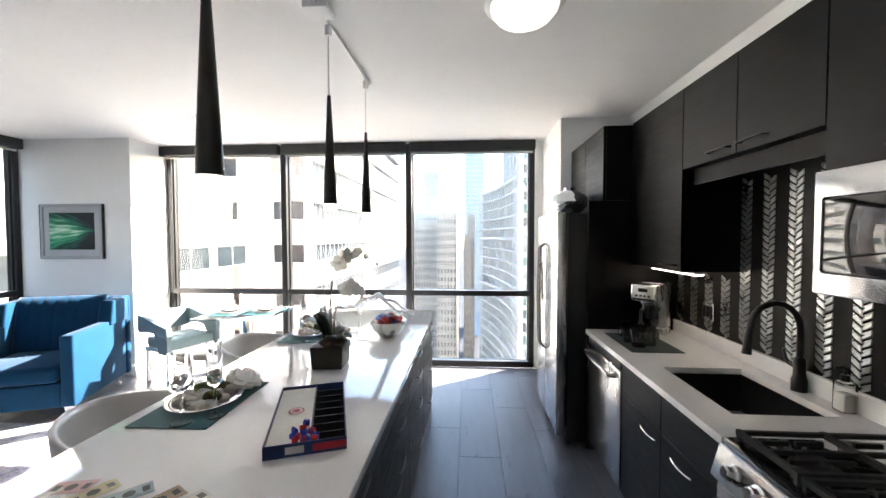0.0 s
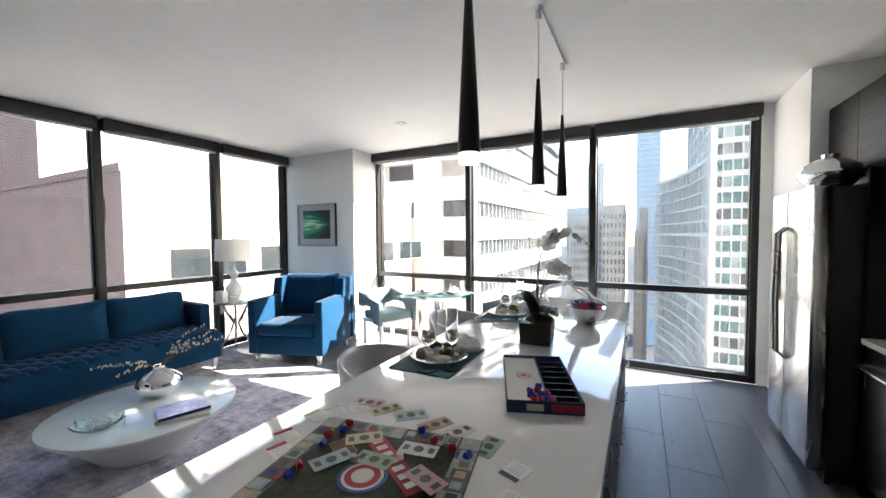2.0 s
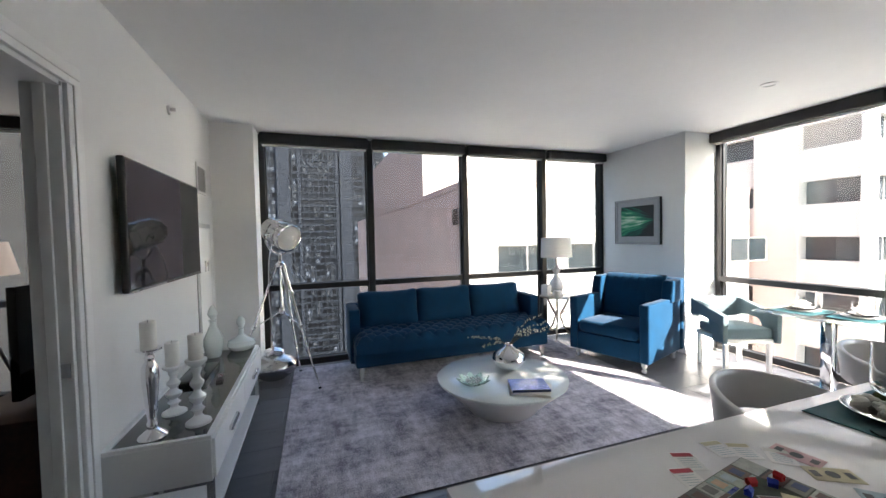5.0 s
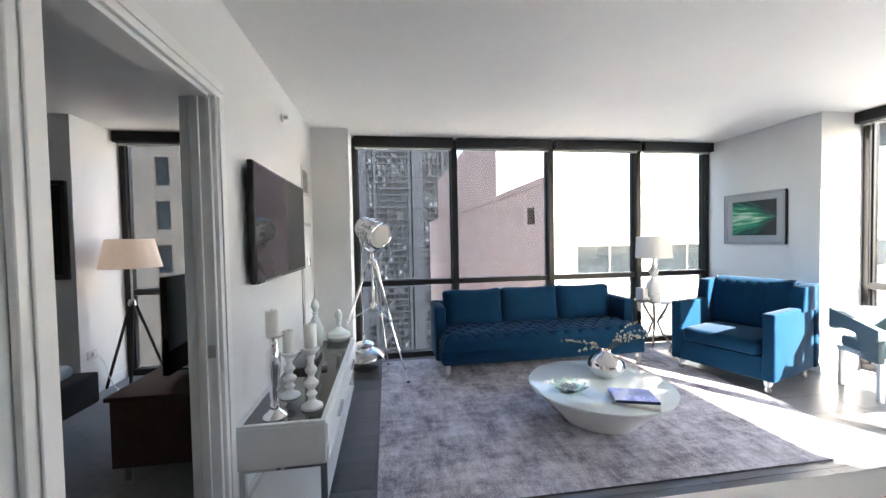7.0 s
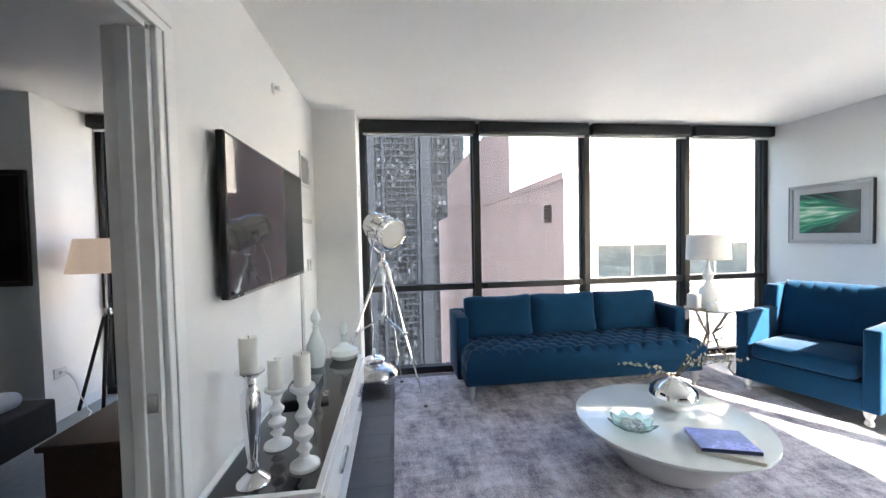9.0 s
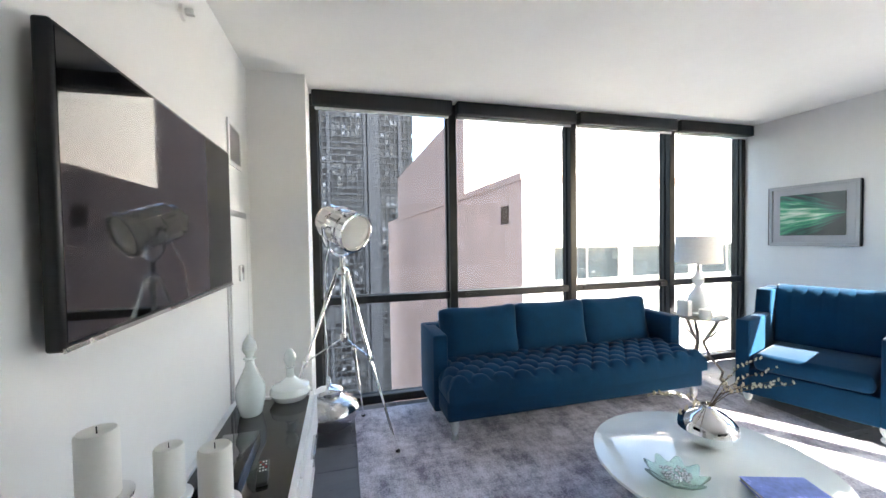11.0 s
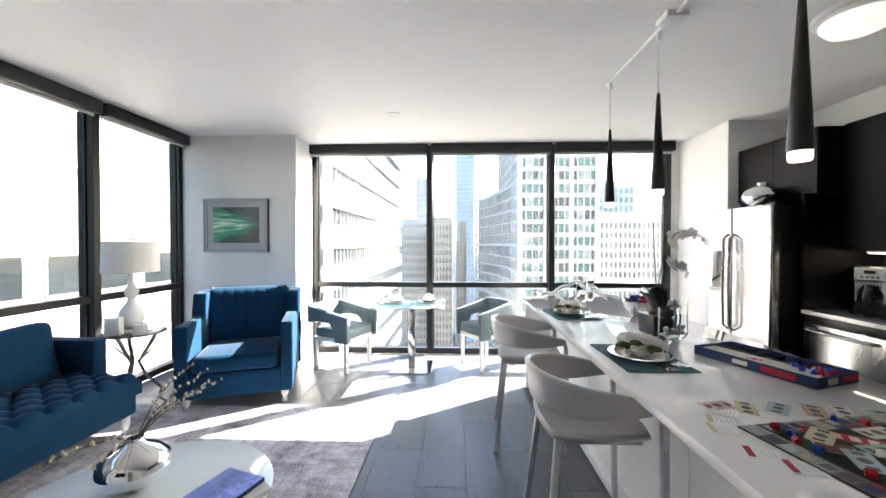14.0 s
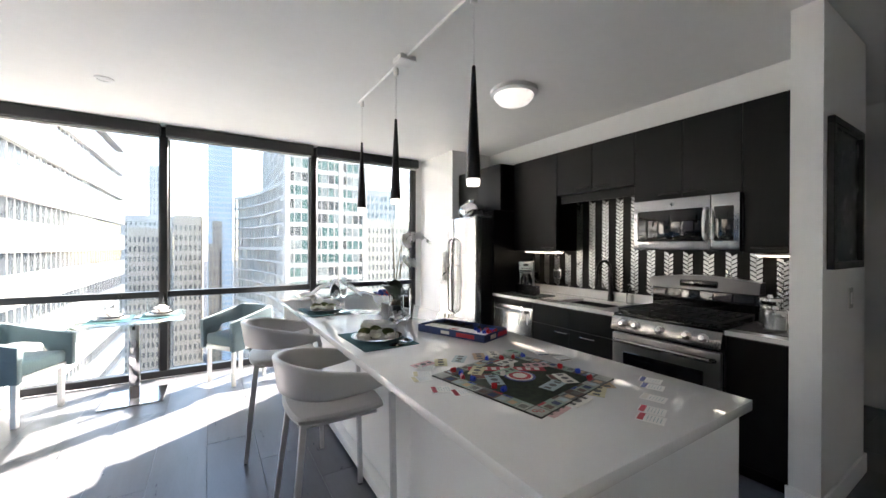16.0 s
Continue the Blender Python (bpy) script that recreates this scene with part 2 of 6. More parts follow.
# high-rise glass, paled in its colour as if seen through haze
PALEGL = M("hazed_tower_glass", (.36, .45, .54), .3, var=.35, scale=.12, spec=.3)
BAYGL = [M("bay_glass_" + n, c, .25, spec=.4, var=.4, scale=.6) for n, c in (("teal", (.12, .21, .20)), ("grey", (.11, .12, .125)), ("pale", (.28, .32, .32)))]
DKGL = M("dark_window_glass", (.025, .03, .034), .06, var=.5, scale=.8)
ASPH = M("city_ground", (.07, .07, .075), .9, var=.4, scale=.03)


def picture_material():
    m = bpy.data.materials.new("train_streak_print")
    m.use_nodes = True
    N, L = m.node_tree.nodes, m.node_tree.links
    p = N["Principled BSDF"]; p.inputs["Roughness"].default_value = .3
    tc, sp = N.new("ShaderNodeTexCoord"), N.new("ShaderNodeSeparateXYZ")
    L.new(tc.outputs["Object"], sp.inputs[0])
    def op(kind, a, b, c=None):
        n = N.new("ShaderNodeMath"); n.operation = kind
        for i, v in enumerate((a, b, c)):
            if v is None:
                continue
            if isinstance(v, (int, float)):
                n.inputs[i].default_value = v
            else:
                L.new(v, n.inputs[i])
        return n.outputs[0]
    x, z = sp.outputs[0], sp.outputs[2]
    ang = op("DIVIDE", op("SUBTRACT", z, .02), op("SUBTRACT", .42, x))
    cx, no, ra = N.new("ShaderNodeCombineXYZ"), N.new("ShaderNodeTexNoise"), N.new("ShaderNodeValToRGB")
    L.new(op("MULTIPLY", ang, 7), cx.inputs[0]); L.new(op("MULTIPLY", x, 1.6), cx.inputs[1])
    no.inputs["Scale"].default_value, no.inputs["Detail"].default_value = 2.2, 4
    L.new(cx.outputs[0], no.inputs[0])
    band = op("MULTIPLY", op("ABSOLUTE", op("SUBTRACT", ang, -.05), 0), -.75)
    val = op("ADD", op("MULTIPLY_ADD", no.outputs[0], .75, .36), band)
    val = op("SUBTRACT", val, op("MULTIPLY", op("MAXIMUM", op("SUBTRACT", x, .05), 0), 1.3))
    for pos, c in ((.40, (.004, .03, .03)), (.54, (.004, .16, .10)), (.64, (.03, .36, .17)), (.74, (.45, .70, .52))):
        e = ra.color_ramp.elements.new(pos); e.color = (*c, 1)
    ra.color_ramp.elements[0].color = (.004, .006, .012, 1); ra.color_ramp.elements[-1].color = (.9, .92, .86, 1); ra.color_ramp.elements[-1].position = .86
    ra.color_ramp.elements[0].position = .28
    L.new(val, ra.inputs[0]); L.new(ra.outputs[0], p.inputs["Base Color"])
    return m


PRINT = picture_material()


# ---- mesh helpers ----
def B():
    return bmesh.new()


def cube(bm, x0, x1, y0, y1, z0, z1, m=None):
    v = [bm.verts.new((x, y, z)) for z in (z0, z1) for y in (y0, y1) for x in (x0, x1)]
    if m is not None:
        for q in v:
            q.co = m @ q.co
    for f in ((0, 2, 3, 1), (4, 5, 7, 6), (0, 1, 5, 4), (2, 6, 7, 3), (0, 4, 6, 2), (1, 3, 7, 5)):
        bm.faces.new([v[i] for i in f])
    return bm


def bev(bm, r, seg=2):
    if r:
        bmesh.ops.bevel(bm, geom=list(bm.edges), offset=r, segments=seg, profile=.5, affect="EDGES")
    return bm


def rbox(x0, x1, y0, y1, z0, z1, r=.004, seg=2):
    return bev(cube(B(), x0, x1, y0, y1, z0, z1), r, seg)


def lathe(bm, prof, c=(0, 0, 0), seg=28, sx=1.0, sy=1.0):
    rings = []
    for r, z in prof:
        rings.append([bm.verts.new((c[0] + sx * max(r, .0004) * math.cos(a), c[1] + sy * max(r, .0004) * math.sin(a), c[2] + z)) for a in (2 * math.pi * i / seg for i in range(seg))])
    for p, q in zip(rings, rings[1:]):
        for i in range(seg):
            bm.faces.new((p[i], p[(i + 1) % seg], q[(i + 1) % seg], q[i]))
    bm.faces.new(rings[0][::-1]); bm.faces.new(rings[-1])
    return bm


def tube(bm, pts, r, seg=10, r1=None):
    pts = [Vector(p) for p in pts]
    rings, n = [], len(pts)
    side = None
    for i, p in enumerate(pts):
        d = (pts[min(i + 1, n - 1)] - pts[max(i - 1, 0)]).normalized()
        if side is None:
            side = d.orthogonal().normalized()
        side = (side - d * side.dot(d)).normalized()
        up = d.cross(side)
        rad = r if r1 is None else r + (r1 - r) * i / (n - 1)
        rings.append([bm.verts.new(p + rad * (math.cos(a) * side + math.sin(a) * up)) for a in (2 * math.pi * k / seg for k in range(seg))])
    for p, q in zip(rings, rings[1:]):
        for k in range(seg):
            bm.faces.new((p[k], p[(k + 1) % seg], q[(k + 1) % seg], q[k]))
    bm.faces.new(rings[0][::-1]); bm.faces.new(rings[-1])
    return bm


def blob(bm, c, rx, ry, rz, seg=10, jit=0.0, seed=0, e=1.0):
    rnd = random.Random(seed)
    m = bmesh.ops.create_uvsphere(bm, u_segments=seg, v_segments=max(seg // 2 + 1, 5), radius=1)
    for v in m["verts"]:
        k = 1 + jit * (rnd.random() - .5)
        f = lambda t: math.copysign(abs(t) ** e, t)
        v.co = Vector((c[0] + rx * f(v.co.x) * k, c[1] + ry * f(v.co.y) * k, c[2] + rz * f(v.co.z) * k))
    return bm


def mesh_of(name, bm, mat):
    me = bpy.data.meshes.new(name)
    bmesh.ops.recalc_face_normals(bm, faces=bm.faces)
    bm.to_mesh(me); bm.free()
    me.materials.append(mat)
    me.shade_smooth()
    me.set_sharp_from_angle(angle=radians(38))
    return me


def part(name, bm, mat, parent, label=""):
    ob = new(name, mesh_of(name, bm, mat))
    ob.parent = parent
    return tagged(ob, label)


def piece(name, me, parent, m):
    ob = new(name, me)
    ob.parent = parent
    ob.matrix_local = m
    return ob


def thing(name, label, cat, m=None, group="", kind=""):
    ob = new(name)
    ob.empty_display_size = .05
    if m is not None:
        ob.matrix_basis = m
    return tagged(ob, label, cat, group, kind)


def solid(name, bm, mat, label="", cat="", kind="structure"):
    return tagged(new(name, mesh_of(name, bm, mat)), label, cat, "", kind)


# ---- structure ----
H = 2.70
bm = cube(B(), -5.04, 3.3, -1.83, 3.92, -.16, -.012)
cube(bm, -5.04, 3.3, -1.95, -1.83, -.16, -.012)
FLOOR = solid("floor", bm, GROUT)
bm = cube(B(), -5.25, 3.4, -5.6, 4.05, H, H + .18)
solid("ceiling", bm, CEIL)
solid("bedroom_floor", cube(B(), -5.04, -.6, -5.5, -1.95, -.16, .004), CARPET)


def wall(name, *boxes):
    b = B()
    for q in boxes:
        cube(b, *q)
    return solid(name, b, WALL)


# tv wall with the bedroom doorway
wall("wall_south", (-5.2, -2.32, -1.95, -1.83, 0, H), (-1.43, 3.4, -1.95, -1.83, 0, H), (-2.32, -1.43, -1.95, -1.83, 2.17, H))
wall("wall_pier_southwest", (-5.2, -4.68, -1.83, -1.43, 0, H))
wall("wall_pier_northwest", (-5.2, -3.68, 3.40, 4.05, 0, H))
wall("wall_north_east", (.905, 1.75, 3.92, 4.05, 0, H), (1.0, 1.75, 3.06, 3.92, 0, H))
wall("wall_east", (1.63, 1.78, -.36, 3.06, 0, H))
wall("wall_kitchen_end", (.95, 1.80, -.49, -.36, 0, H))
wall("wall_hall", (3.3, 3.42, -1.95, .9, 0, H), (1.78, 3.3, .8, .92, 0, H))
wall("wall_bedroom_pier", (-5.2, -4.40, -5.6, -3.93, 0, H))
wall("wall_bedroom_far", (-4.40, -.5, -5.6, -5.45, 0, H), (-.6, -.48, -5.45, -1.95, 0, H))
wall("wall_bedroom_corner", (-5.2, -5.0, -2.15, -1.95, 0, H))


def baseboard(name, *boxes):
    b = B()
    for q in boxes:
        cube(b, *q)
    return solid(name, bev(b, .003, 1), TRIM)


baseboard("baseboard_south", (-4.66, -2.42, -1.828, -1.814, 0, .11), (-1.33, 3.3, -1.828, -1.814, 0, .11))
baseboard("baseboard_pier", (-5.0, -3.66, 3.384, 3.398, 0, .11), (-3.678, -3.664, 3.40, 3.84, 0, .11))
baseboard("baseboard_east", (.934, .948, -.505, -.35, 0, .12), (.95, 1.8, -.506, -.492, 0, .12), (.91, 1.0, 3.90, 3.918, 0, .12), (.985, .998, 3.06, 3.9, 0, .12))
baseboard("baseboard_bedroom", (-5.0, -4.40, -3.928, -3.914, 0, .11))

# doorway
door = thing("door_1", "white painted door casing around an open doorway", "doorway", kind="structure")
for x0, x1 in ((-2.415, -2.32), (-1.43, -1.335)):
    b = cube(B(), x0, x1, -1.828, -1.808, 0, 2.17); cube(b, x0 + .012, x1 - .03, -1.808, -1.80, 0, 2.17)
    part("casing", bev(b, .003, 1), TRIM, door)
b = cube(B(), -2.415, -1.335, -1.828, -1.808, 2.171, 2.26); cube(b, -2.40, -1.35, -1.808, -1.80, 2.20, 2.25)
part("casing_head", bev(b, .003, 1), TRIM, door)
for x0, x1 in ((-2.318, -2.298), (-1.452, -1.432)):
    b = cube(B(), x0, x1, -1.955, -1.826, 0, 2.15); s0 = -2.298 if x0 < -2 else -1.464
    cube(b, s0, s0 + .012, -1.91, -1.87, 0, 2.15)
    part("jamb", bev(b, .002, 1), TRIM, door)
part("jamb_head", rbox(-2.298, -1.452, -1.955, -1.826, 2.15, 2.168, .002, 1), TRIM, door)
part("strike_plate", rbox(-2.297, -2.292, -1.868, -1.835, .94, 1.0, .001, 1), STEEL, door, "small brushed steel strike plate")


# windows
def window(name, along, fixed, a0, a1, mullions, z_tr, inner, low=.075, handles=()):
    """A wall of fixed glazing. along: 'x' or 'y'; fixed: the inner face; inner: +1 or -1, towards the room."""
    w = thing(name, "black framed floor to ceiling glazing", "window", kind="structure")
    def bx(u0, u1, d0, d1, z0, z1):
        d0, d1 = sorted((fixed + inner * d0, fixed + inner * d1))
        return cube(B(), u0, u1, d0, d1, z0, z1) if along == "x" else cube(B(), d0, d1, u0, u1, z0, z1)
    part("window_sill", bev(bx(a0, a1, -.10, .0, 0, low), .004, 1), FRAME, w)
    part("head_frame", bev(bx(a0, a1, -.10, .0, 2.60, H - .002), .004, 1), FRAME, w)
    edges = [a0] + list(mullions) + [a1]
    for i, u in enumerate(edges):
        hw = .036 if 0 < i < len(edges) - 1 else .03
        u0 = u if i == 0 else (u - 2 * hw if i == len(edges) - 1 else u - hw)
        part("mullion", bev(bx(u0, u0 + 2 * hw, -.12, .03 if 0 < i < len(edges) - 1 else .002, low, 2.60), .005, 1), FRAME, w)
    for i, (u, v) in enumerate(zip(edges, edges[1:])):
        l0, l1 = u + (.06 if i == 0 else .036), v - (.06 if i == len(edges) - 2 else .036)
        part("transom", bev(bx(l0, l1, -.10, .006, z_tr - .035, z_tr + .03), .004, 1), FRAME, w)
        for z0, z1 in ((low, z_tr - .035), (z_tr + .03, 2.60)):
            for e0, e1 in ((l0, l0 + .014), (l1 - .014, l1)):
                part("glazing_bead", bx(e0, e1, -.075, -.03, z0, z1), FRAME, w)
            g = part("pane", bx(l0 + .002, l1 - .002, -.062, -.054, z0 - .003, z1 + .003), PANE, w)
            g.visible_shadow = False
        if i in handles:
            for e, s in ((l0 + .10, 1), (l1 - .10, -1)):
                b = bx(e - .02, e + .02, .006, .03, z_tr - .012, z_tr + .016)
                q = bx(min(e, e + s * .09), max(e, e + s * .09), .03, .042, z_tr + .002, z_tr + .016)
                me = bpy.data.meshes.new("t"); q.to_mesh(me); q.free(); b.from_mesh(me)
                part("window_handle", bev(b, .003, 1), FRAME, w)
    return w


A_M, B_M = (-2.145, -.59), (-.19, 1.075, 2.31)
window("window_1", "x", 3.915, -3.68, .905, A_M, .90, -1)
window("window_2", "y", -5.04, -1.43, 3.40, B_M, .94, 1, handles=(1, 2))
window("window_3", "y", -5.04, -3.93, -2.15, (), .94, 1)


def roller_shade(along, fixed, u0, u1, inner):
    c = (u0 + u1) / 2
    s = thing("roller_shade", "charcoal roller shade cassette with raised pale fabric", "shade", group="roller shades")
    d = sorted((fixed + inner * .032, fixed + inner * .125))
    e = sorted((fixed + inner * .045, fixed + inner * .058))
    if along == "x":
        b, h = cube(B(), u0, u1, *d, 2.575, 2.694), cube(B(), u0 + .02, u1 - .02, *e, 2.552, 2.58)
    else:
        b, h = cube(B(), *d, u0, u1, 2.575, 2.694), cube(B(), *e, u0 + .02, u1 - .02, 2.552, 2.58)
    part("cassette", bev(b, .014, 3), SHADE, s)
    part("fabric_hem", bev(h, .003, 1), SHADEF, s, "pale grey fabric hem bar")
    return s


for u, v in zip((-3.70,) + A_M, A_M + (.915,)):
    roller_shade("x", 3.915, u + .022, v - .022, -1)
for u, v in zip((-1.425,) + B_M, B_M + (3.385,)):
    roller_shade("y", -5.04, u + .022, v - .022, 1)
roller_shade("y", -5.04, -3.92, -2.15, 1)


# ---- kitchen ----
def bar_handle(parent, p0, p1, out, r=.005, bow=.0, mat=None):
    p0, p1, out = Vector(p0), Vector(p1), Vector(out)
    d = (p1 - p0)
    pts = [p0, p0 + out * .9] + [p0 + d * k / 6 + out * (1 + bow * math.sin(math.pi * k / 6)) for k in range(1, 6)] + [p1 + out * .9, p1]
    part("handle", tube(B(), pts, r, 8), mat or (STEEL if bow else BLACK), parent)


def base_unit(y0, y1, rows, handles=True):
    u = thing("base_cabinet", "matte black kitchen base cabinet under a white worktop", "cabinet", group="base cabinets")
    b = cube(B(), 1.03, 1.62, y0, y1, .09, .66 if y1 > 1.5 else .868); cube(b, 1.08, 1.62, y0, y1, 0, .09)
    part("body", b, BLACKCAB, u)
    for (c0, c1, z0, z1, hz) in rows:
        d = part("door" if z1 - z0 > .3 else "drawer_front", rbox(1.008, 1.028, c0 + .002, c1 - .002, z0, z1, .002, 1), BLACKCAB, u)
        if hz:
            bar_handle(d, (1.008, hz[0], hz[1]), (1.008, hz[0] + hz[2], hz[1] + hz[3]), (-.028, 0, 0), .005, .25)
    return u


base_unit(.715, 1.60, [(.715, 1.157, .68, .86, None), (1.157, 1.60, .68, .86, None), (.715, 1.157, .1, .676, (1.02, .64, -.14, 0)), (1.157, 1.60, .1, .676, (1.30, .64, -.14, 0))])
base_unit(-.355, -.045, [(-.355, -.045, .1, .86, None)])
dw = thing("dishwasher", "stainless steel dishwasher with a bar handle", "dishwasher")
part("body", cube(B(), 1.03, 1.62, 1.604, 2.195, .09, .868), BLACK, dw)
part("door", rbox(1.0, 1.03, 1.606, 2.193, .10, .80, .006), STEEL, dw, "brushed stainless steel door")
part("control_strip", rbox(1.004, 1.03, 1.606, 2.193, .804, .866, .004), BLACK, dw)
b = tube(B(), [(1.0, 1.65, .755), (.955, 1.66, .758), (.95, 1.9, .758), (.955, 2.14, .758), (1.0, 2.15, .755)], .013, 12)
part("handle", b, STEELH, dw)
part("kick_plate", cube(B(), 1.07, 1.10, 1.606, 2.193, 0, .09), BLACK, dw)
part("badge", lathe(B(), [(.012, 0), (.012, .003)], (0, 0, 0), 14), CHROME, dw).matrix_local = pose(1.0, 1.70, .17, 0, -90, 0)

top = thing("worktop", "white quartz worktop with an upstand and sink cut-out", "worktop")
for q in ((.985, 1.63, 1.405, 2.2), (.985, 1.63, .715, .885), (.985, 1.135, .885, 1.405), (1.525, 1.63, .885, 1.405)):
    part("slab", cube(B(), *q, .87, .90), QUARTZ, top)
part("slab", rbox(.985, 1.63, -.358, -.045, .87, .90, .002, 1), QUARTZ, top)
part("upstand", rbox(1.60, 1.629, .715, 2.2, .902, .985, .002, 1), QUARTZ, top)
part("upstand", rbox(1.60, 1.629, -.358, -.045, .902, .985, .002, 1), QUARTZ, top)
sink = thing("sink", "black undermount sink basin in the worktop", "sink")
b = cube(B(), 1.125, 1.535, .875, .885, .68, .868); cube(b, 1.125, 1.535, 1.405, 1.415, .68, .868); cube(b, 1.125, 1.135, .885, 1.405, .68, .868); cube(b, 1.525, 1.535, .885, 1.405, .68, .868); cube(b, 1.125, 1.535, .875, 1.415, .67, .68)
part("basin", b, BLACK, sink)
part("drain", lathe(B(), [(.045, 0), (.045, .004), (.03, .005), (.03, .002)], (1.33, 1.14, .68), 20), STEEL, sink)
fa = thing("kitchen_faucet", "matte black gooseneck kitchen faucet with side lever", "faucet", pose(1.575, 1.13, .90))
part("base", lathe(B(), [(.028, 0), (.028, .05), (.022, .07), (.022, .14), (.015, .15)], seg=20), BLACK, fa)
arc = [(0, 0, .14), (0, 0, .27)] + [(-.105 + .105 * math.cos(a), 0, .27 + .115 * math.sin(a)) for a in (math.pi * k / 10 for k in range(1, 10))] + [(-.21, 0, .27), (-.215, 0, .24)]
part("neck", tube(B(), arc, .013, 12), BLACK, fa)
part("spray_head", tube(B(), [(-.214, 0, .25), (-.218, 0, .20), (-.222, 0, .16)], .014, 12, .019), BLACK, fa)
part("lever", tube(B(), [(0, .02, .10), (0, .06, .105), (0, .075, .13), (-.005, .08, .165)], .009, 8, .006), BLACK, fa)
soap = thing("soap_dispenser", "clear glass soap dispenser with a black pump", "dispenser", pose(1.575, .93, .90))
part("bottle", bev(cube(B(), -.026, .026, -.026, .026, 0, .12), .008), GLASS, soap)
part("soap_fill", bev(cube(B(), -.021, .021, -.021, .021, .005, .075), .006), PORC, soap)
part("pump", tube(lathe(B(), [(.014, .121), (.014, .145), (.005, .146), (.005, .17)], seg=14), [(0, 0, .17), (-.012, 0, .176), (-.04, 0, .17)], .006, 8), BLACK, soap)

# range
ra = thing("gas_range", "stainless steel gas range with black cast iron grates", "range")
part("body", cube(B(), 1.0, 1.60, -.038, .708, .06, .895), BLACK, ra)
part("oven_door", rbox(.965, 1.0, -.034, .704, .20, .755, .008), STEELD, ra, "brushed stainless oven door")
b = B(); cube(b, .955, .966, .06, .61, .30, .62)
part("oven_window", bev(b, .004, 1), BLACKGL, ra, "black glass oven window")
part("drawer", rbox(.968, 1.0, -.034, .704, .07, .194, .006), STEELD, ra)
part("oven_handle", tube(B(), [(.965, .0, .70), (.925, .012, .705), (.915, .335, .705), (.925, .658, .705), (.965, .67, .70)], .016, 12), STEELH, ra)
b = cube(B(), .945, 1.02, -.04, .71, .775, .885)
for v in b.verts:
    if v.co.z > .8 and v.co.x < .96:
        v.co.x += .03
part("control_panel", bev(b, .006), STEELH, ra)
for y in (.06, .16, .335, .51, .61):
    k = part("knob", lathe(B(), [(.030, 0), (.030, .008), (.022, .012), (.021, .030), (.016, .034)], seg=20), STEEL, ra, "round steel burner knob")
    k.matrix_local = pose(.958, y, .832, 0, -75, 0)
part("cooktop", rbox(.985, 1.56, -.038, .708, .885, .905, .006), BLACKGL, ra)
for gx, gy in ((1.13, .13), (1.13, .54), (1.40, .13), (1.40, .54), (1.27, .335)):
    b = lathe(B(), [(.055, 0), (.055, .012), (.04, .016), (.038, .026), (.0, .027)], (gx, gy, .906), 20)
    part("burner", b, IRON, ra)
for y0, y1 in ((-.02, .225), (.225, .445), (.445, .69)):
    b = B()
    for x in (1.01, 1.27, 1.53):
        cube(b, x, x + .014, y0 + .006, y1 - .006, .925, .943)
    for y in (y0 + .008, (y0 + y1) / 2 - .006, y1 - .02):
        cube(b, 1.01, 1.544, y, y + .012, .927, .941)
    for gx in (1.13, 1.40):
        for dx, dy in ((.05, .05), (-.05, .05), (.05, -.05), (-.05, -.05)):
            cube(b, gx + dx - .04, gx + dx + .04, (y0 + y1) / 2 + dy - .005, (y0 + y1) / 2 + dy + .005, .928, .942)
    for x in (1.012, 1.53):
        for y in (y0 + .008, y1 - .02):
            cube(b, x, x + .012, y, y + .012, .904, .926)
    part("grate", b, IRON, ra, "cast iron burner grate")
b = cube(B(), 1.545, 1.62, -.038, .708, .90, 1.084)
part("backguard_base", bev(b, .004), BLACKGL, ra)
b = B()
n = 14
lo, hi = [], []
for i in range(n + 1):
    y = -.05 + .77 * i / n
    zt = 1.165 + .03 * math.sin(math.pi * i / n)
    for x, zz in ((1.50, 1.085), (1.525, zt), (1.62, zt), (1.62, 1.085)):
        lo.append(b.verts.new((x, y, zz)))
for i in range(n):
    for k in range(4):
        b.faces.new((lo[4 * i + k], lo[4 * i + (k + 1) % 4], lo[4 * i + 4 + (k + 1) % 4], lo[4 * i + 4 + k]))
b.faces.new(lo[:4]); b.faces.new(lo[-4:][::-1])
part("backguard", b, STEELD, ra)
part("clock_display", rbox(1.496, 1.53, .20, .47, 1.105, 1.16, .012), BLACKGL, ra)

# microwave
mw = thing("microwave", "stainless steel over-range microwave with dark glass door", "microwave")
part("body", cube(B(), 1.28, 1.62, -.03, .703, 1.392, 1.785), BLACK, mw)
part("door_frame", rbox(1.245, 1.28, .145, .702, 1.394, 1.784, .006), STEELP, mw)
part("door_glass", rbox(1.240, 1.247, .19, .665, 1.46, 1.70, .01), BLACKGL, mw)
part("control_frame", rbox(1.245, 1.28, -.028, .141, 1.394, 1.784, .006), STEELP, mw)
part("control_glass", rbox(1.240, 1.247, .005, .12, 1.46, 1.70, .006), BLACKGL, mw)
part("handle", tube(B(), [(1.245, .165, 1.47), (1.205, .165, 1.49), (1.198, .165, 1.58), (1.205, .165, 1.67), (1.245, .165, 1.69)], .013, 12), STEEL, mw)
part("badge", lathe(B(), [(.013, 0), (.013, .003)], seg=16), CHROME, mw).matrix_local = pose(1.246, .40, 1.742, 0, -90, 0)


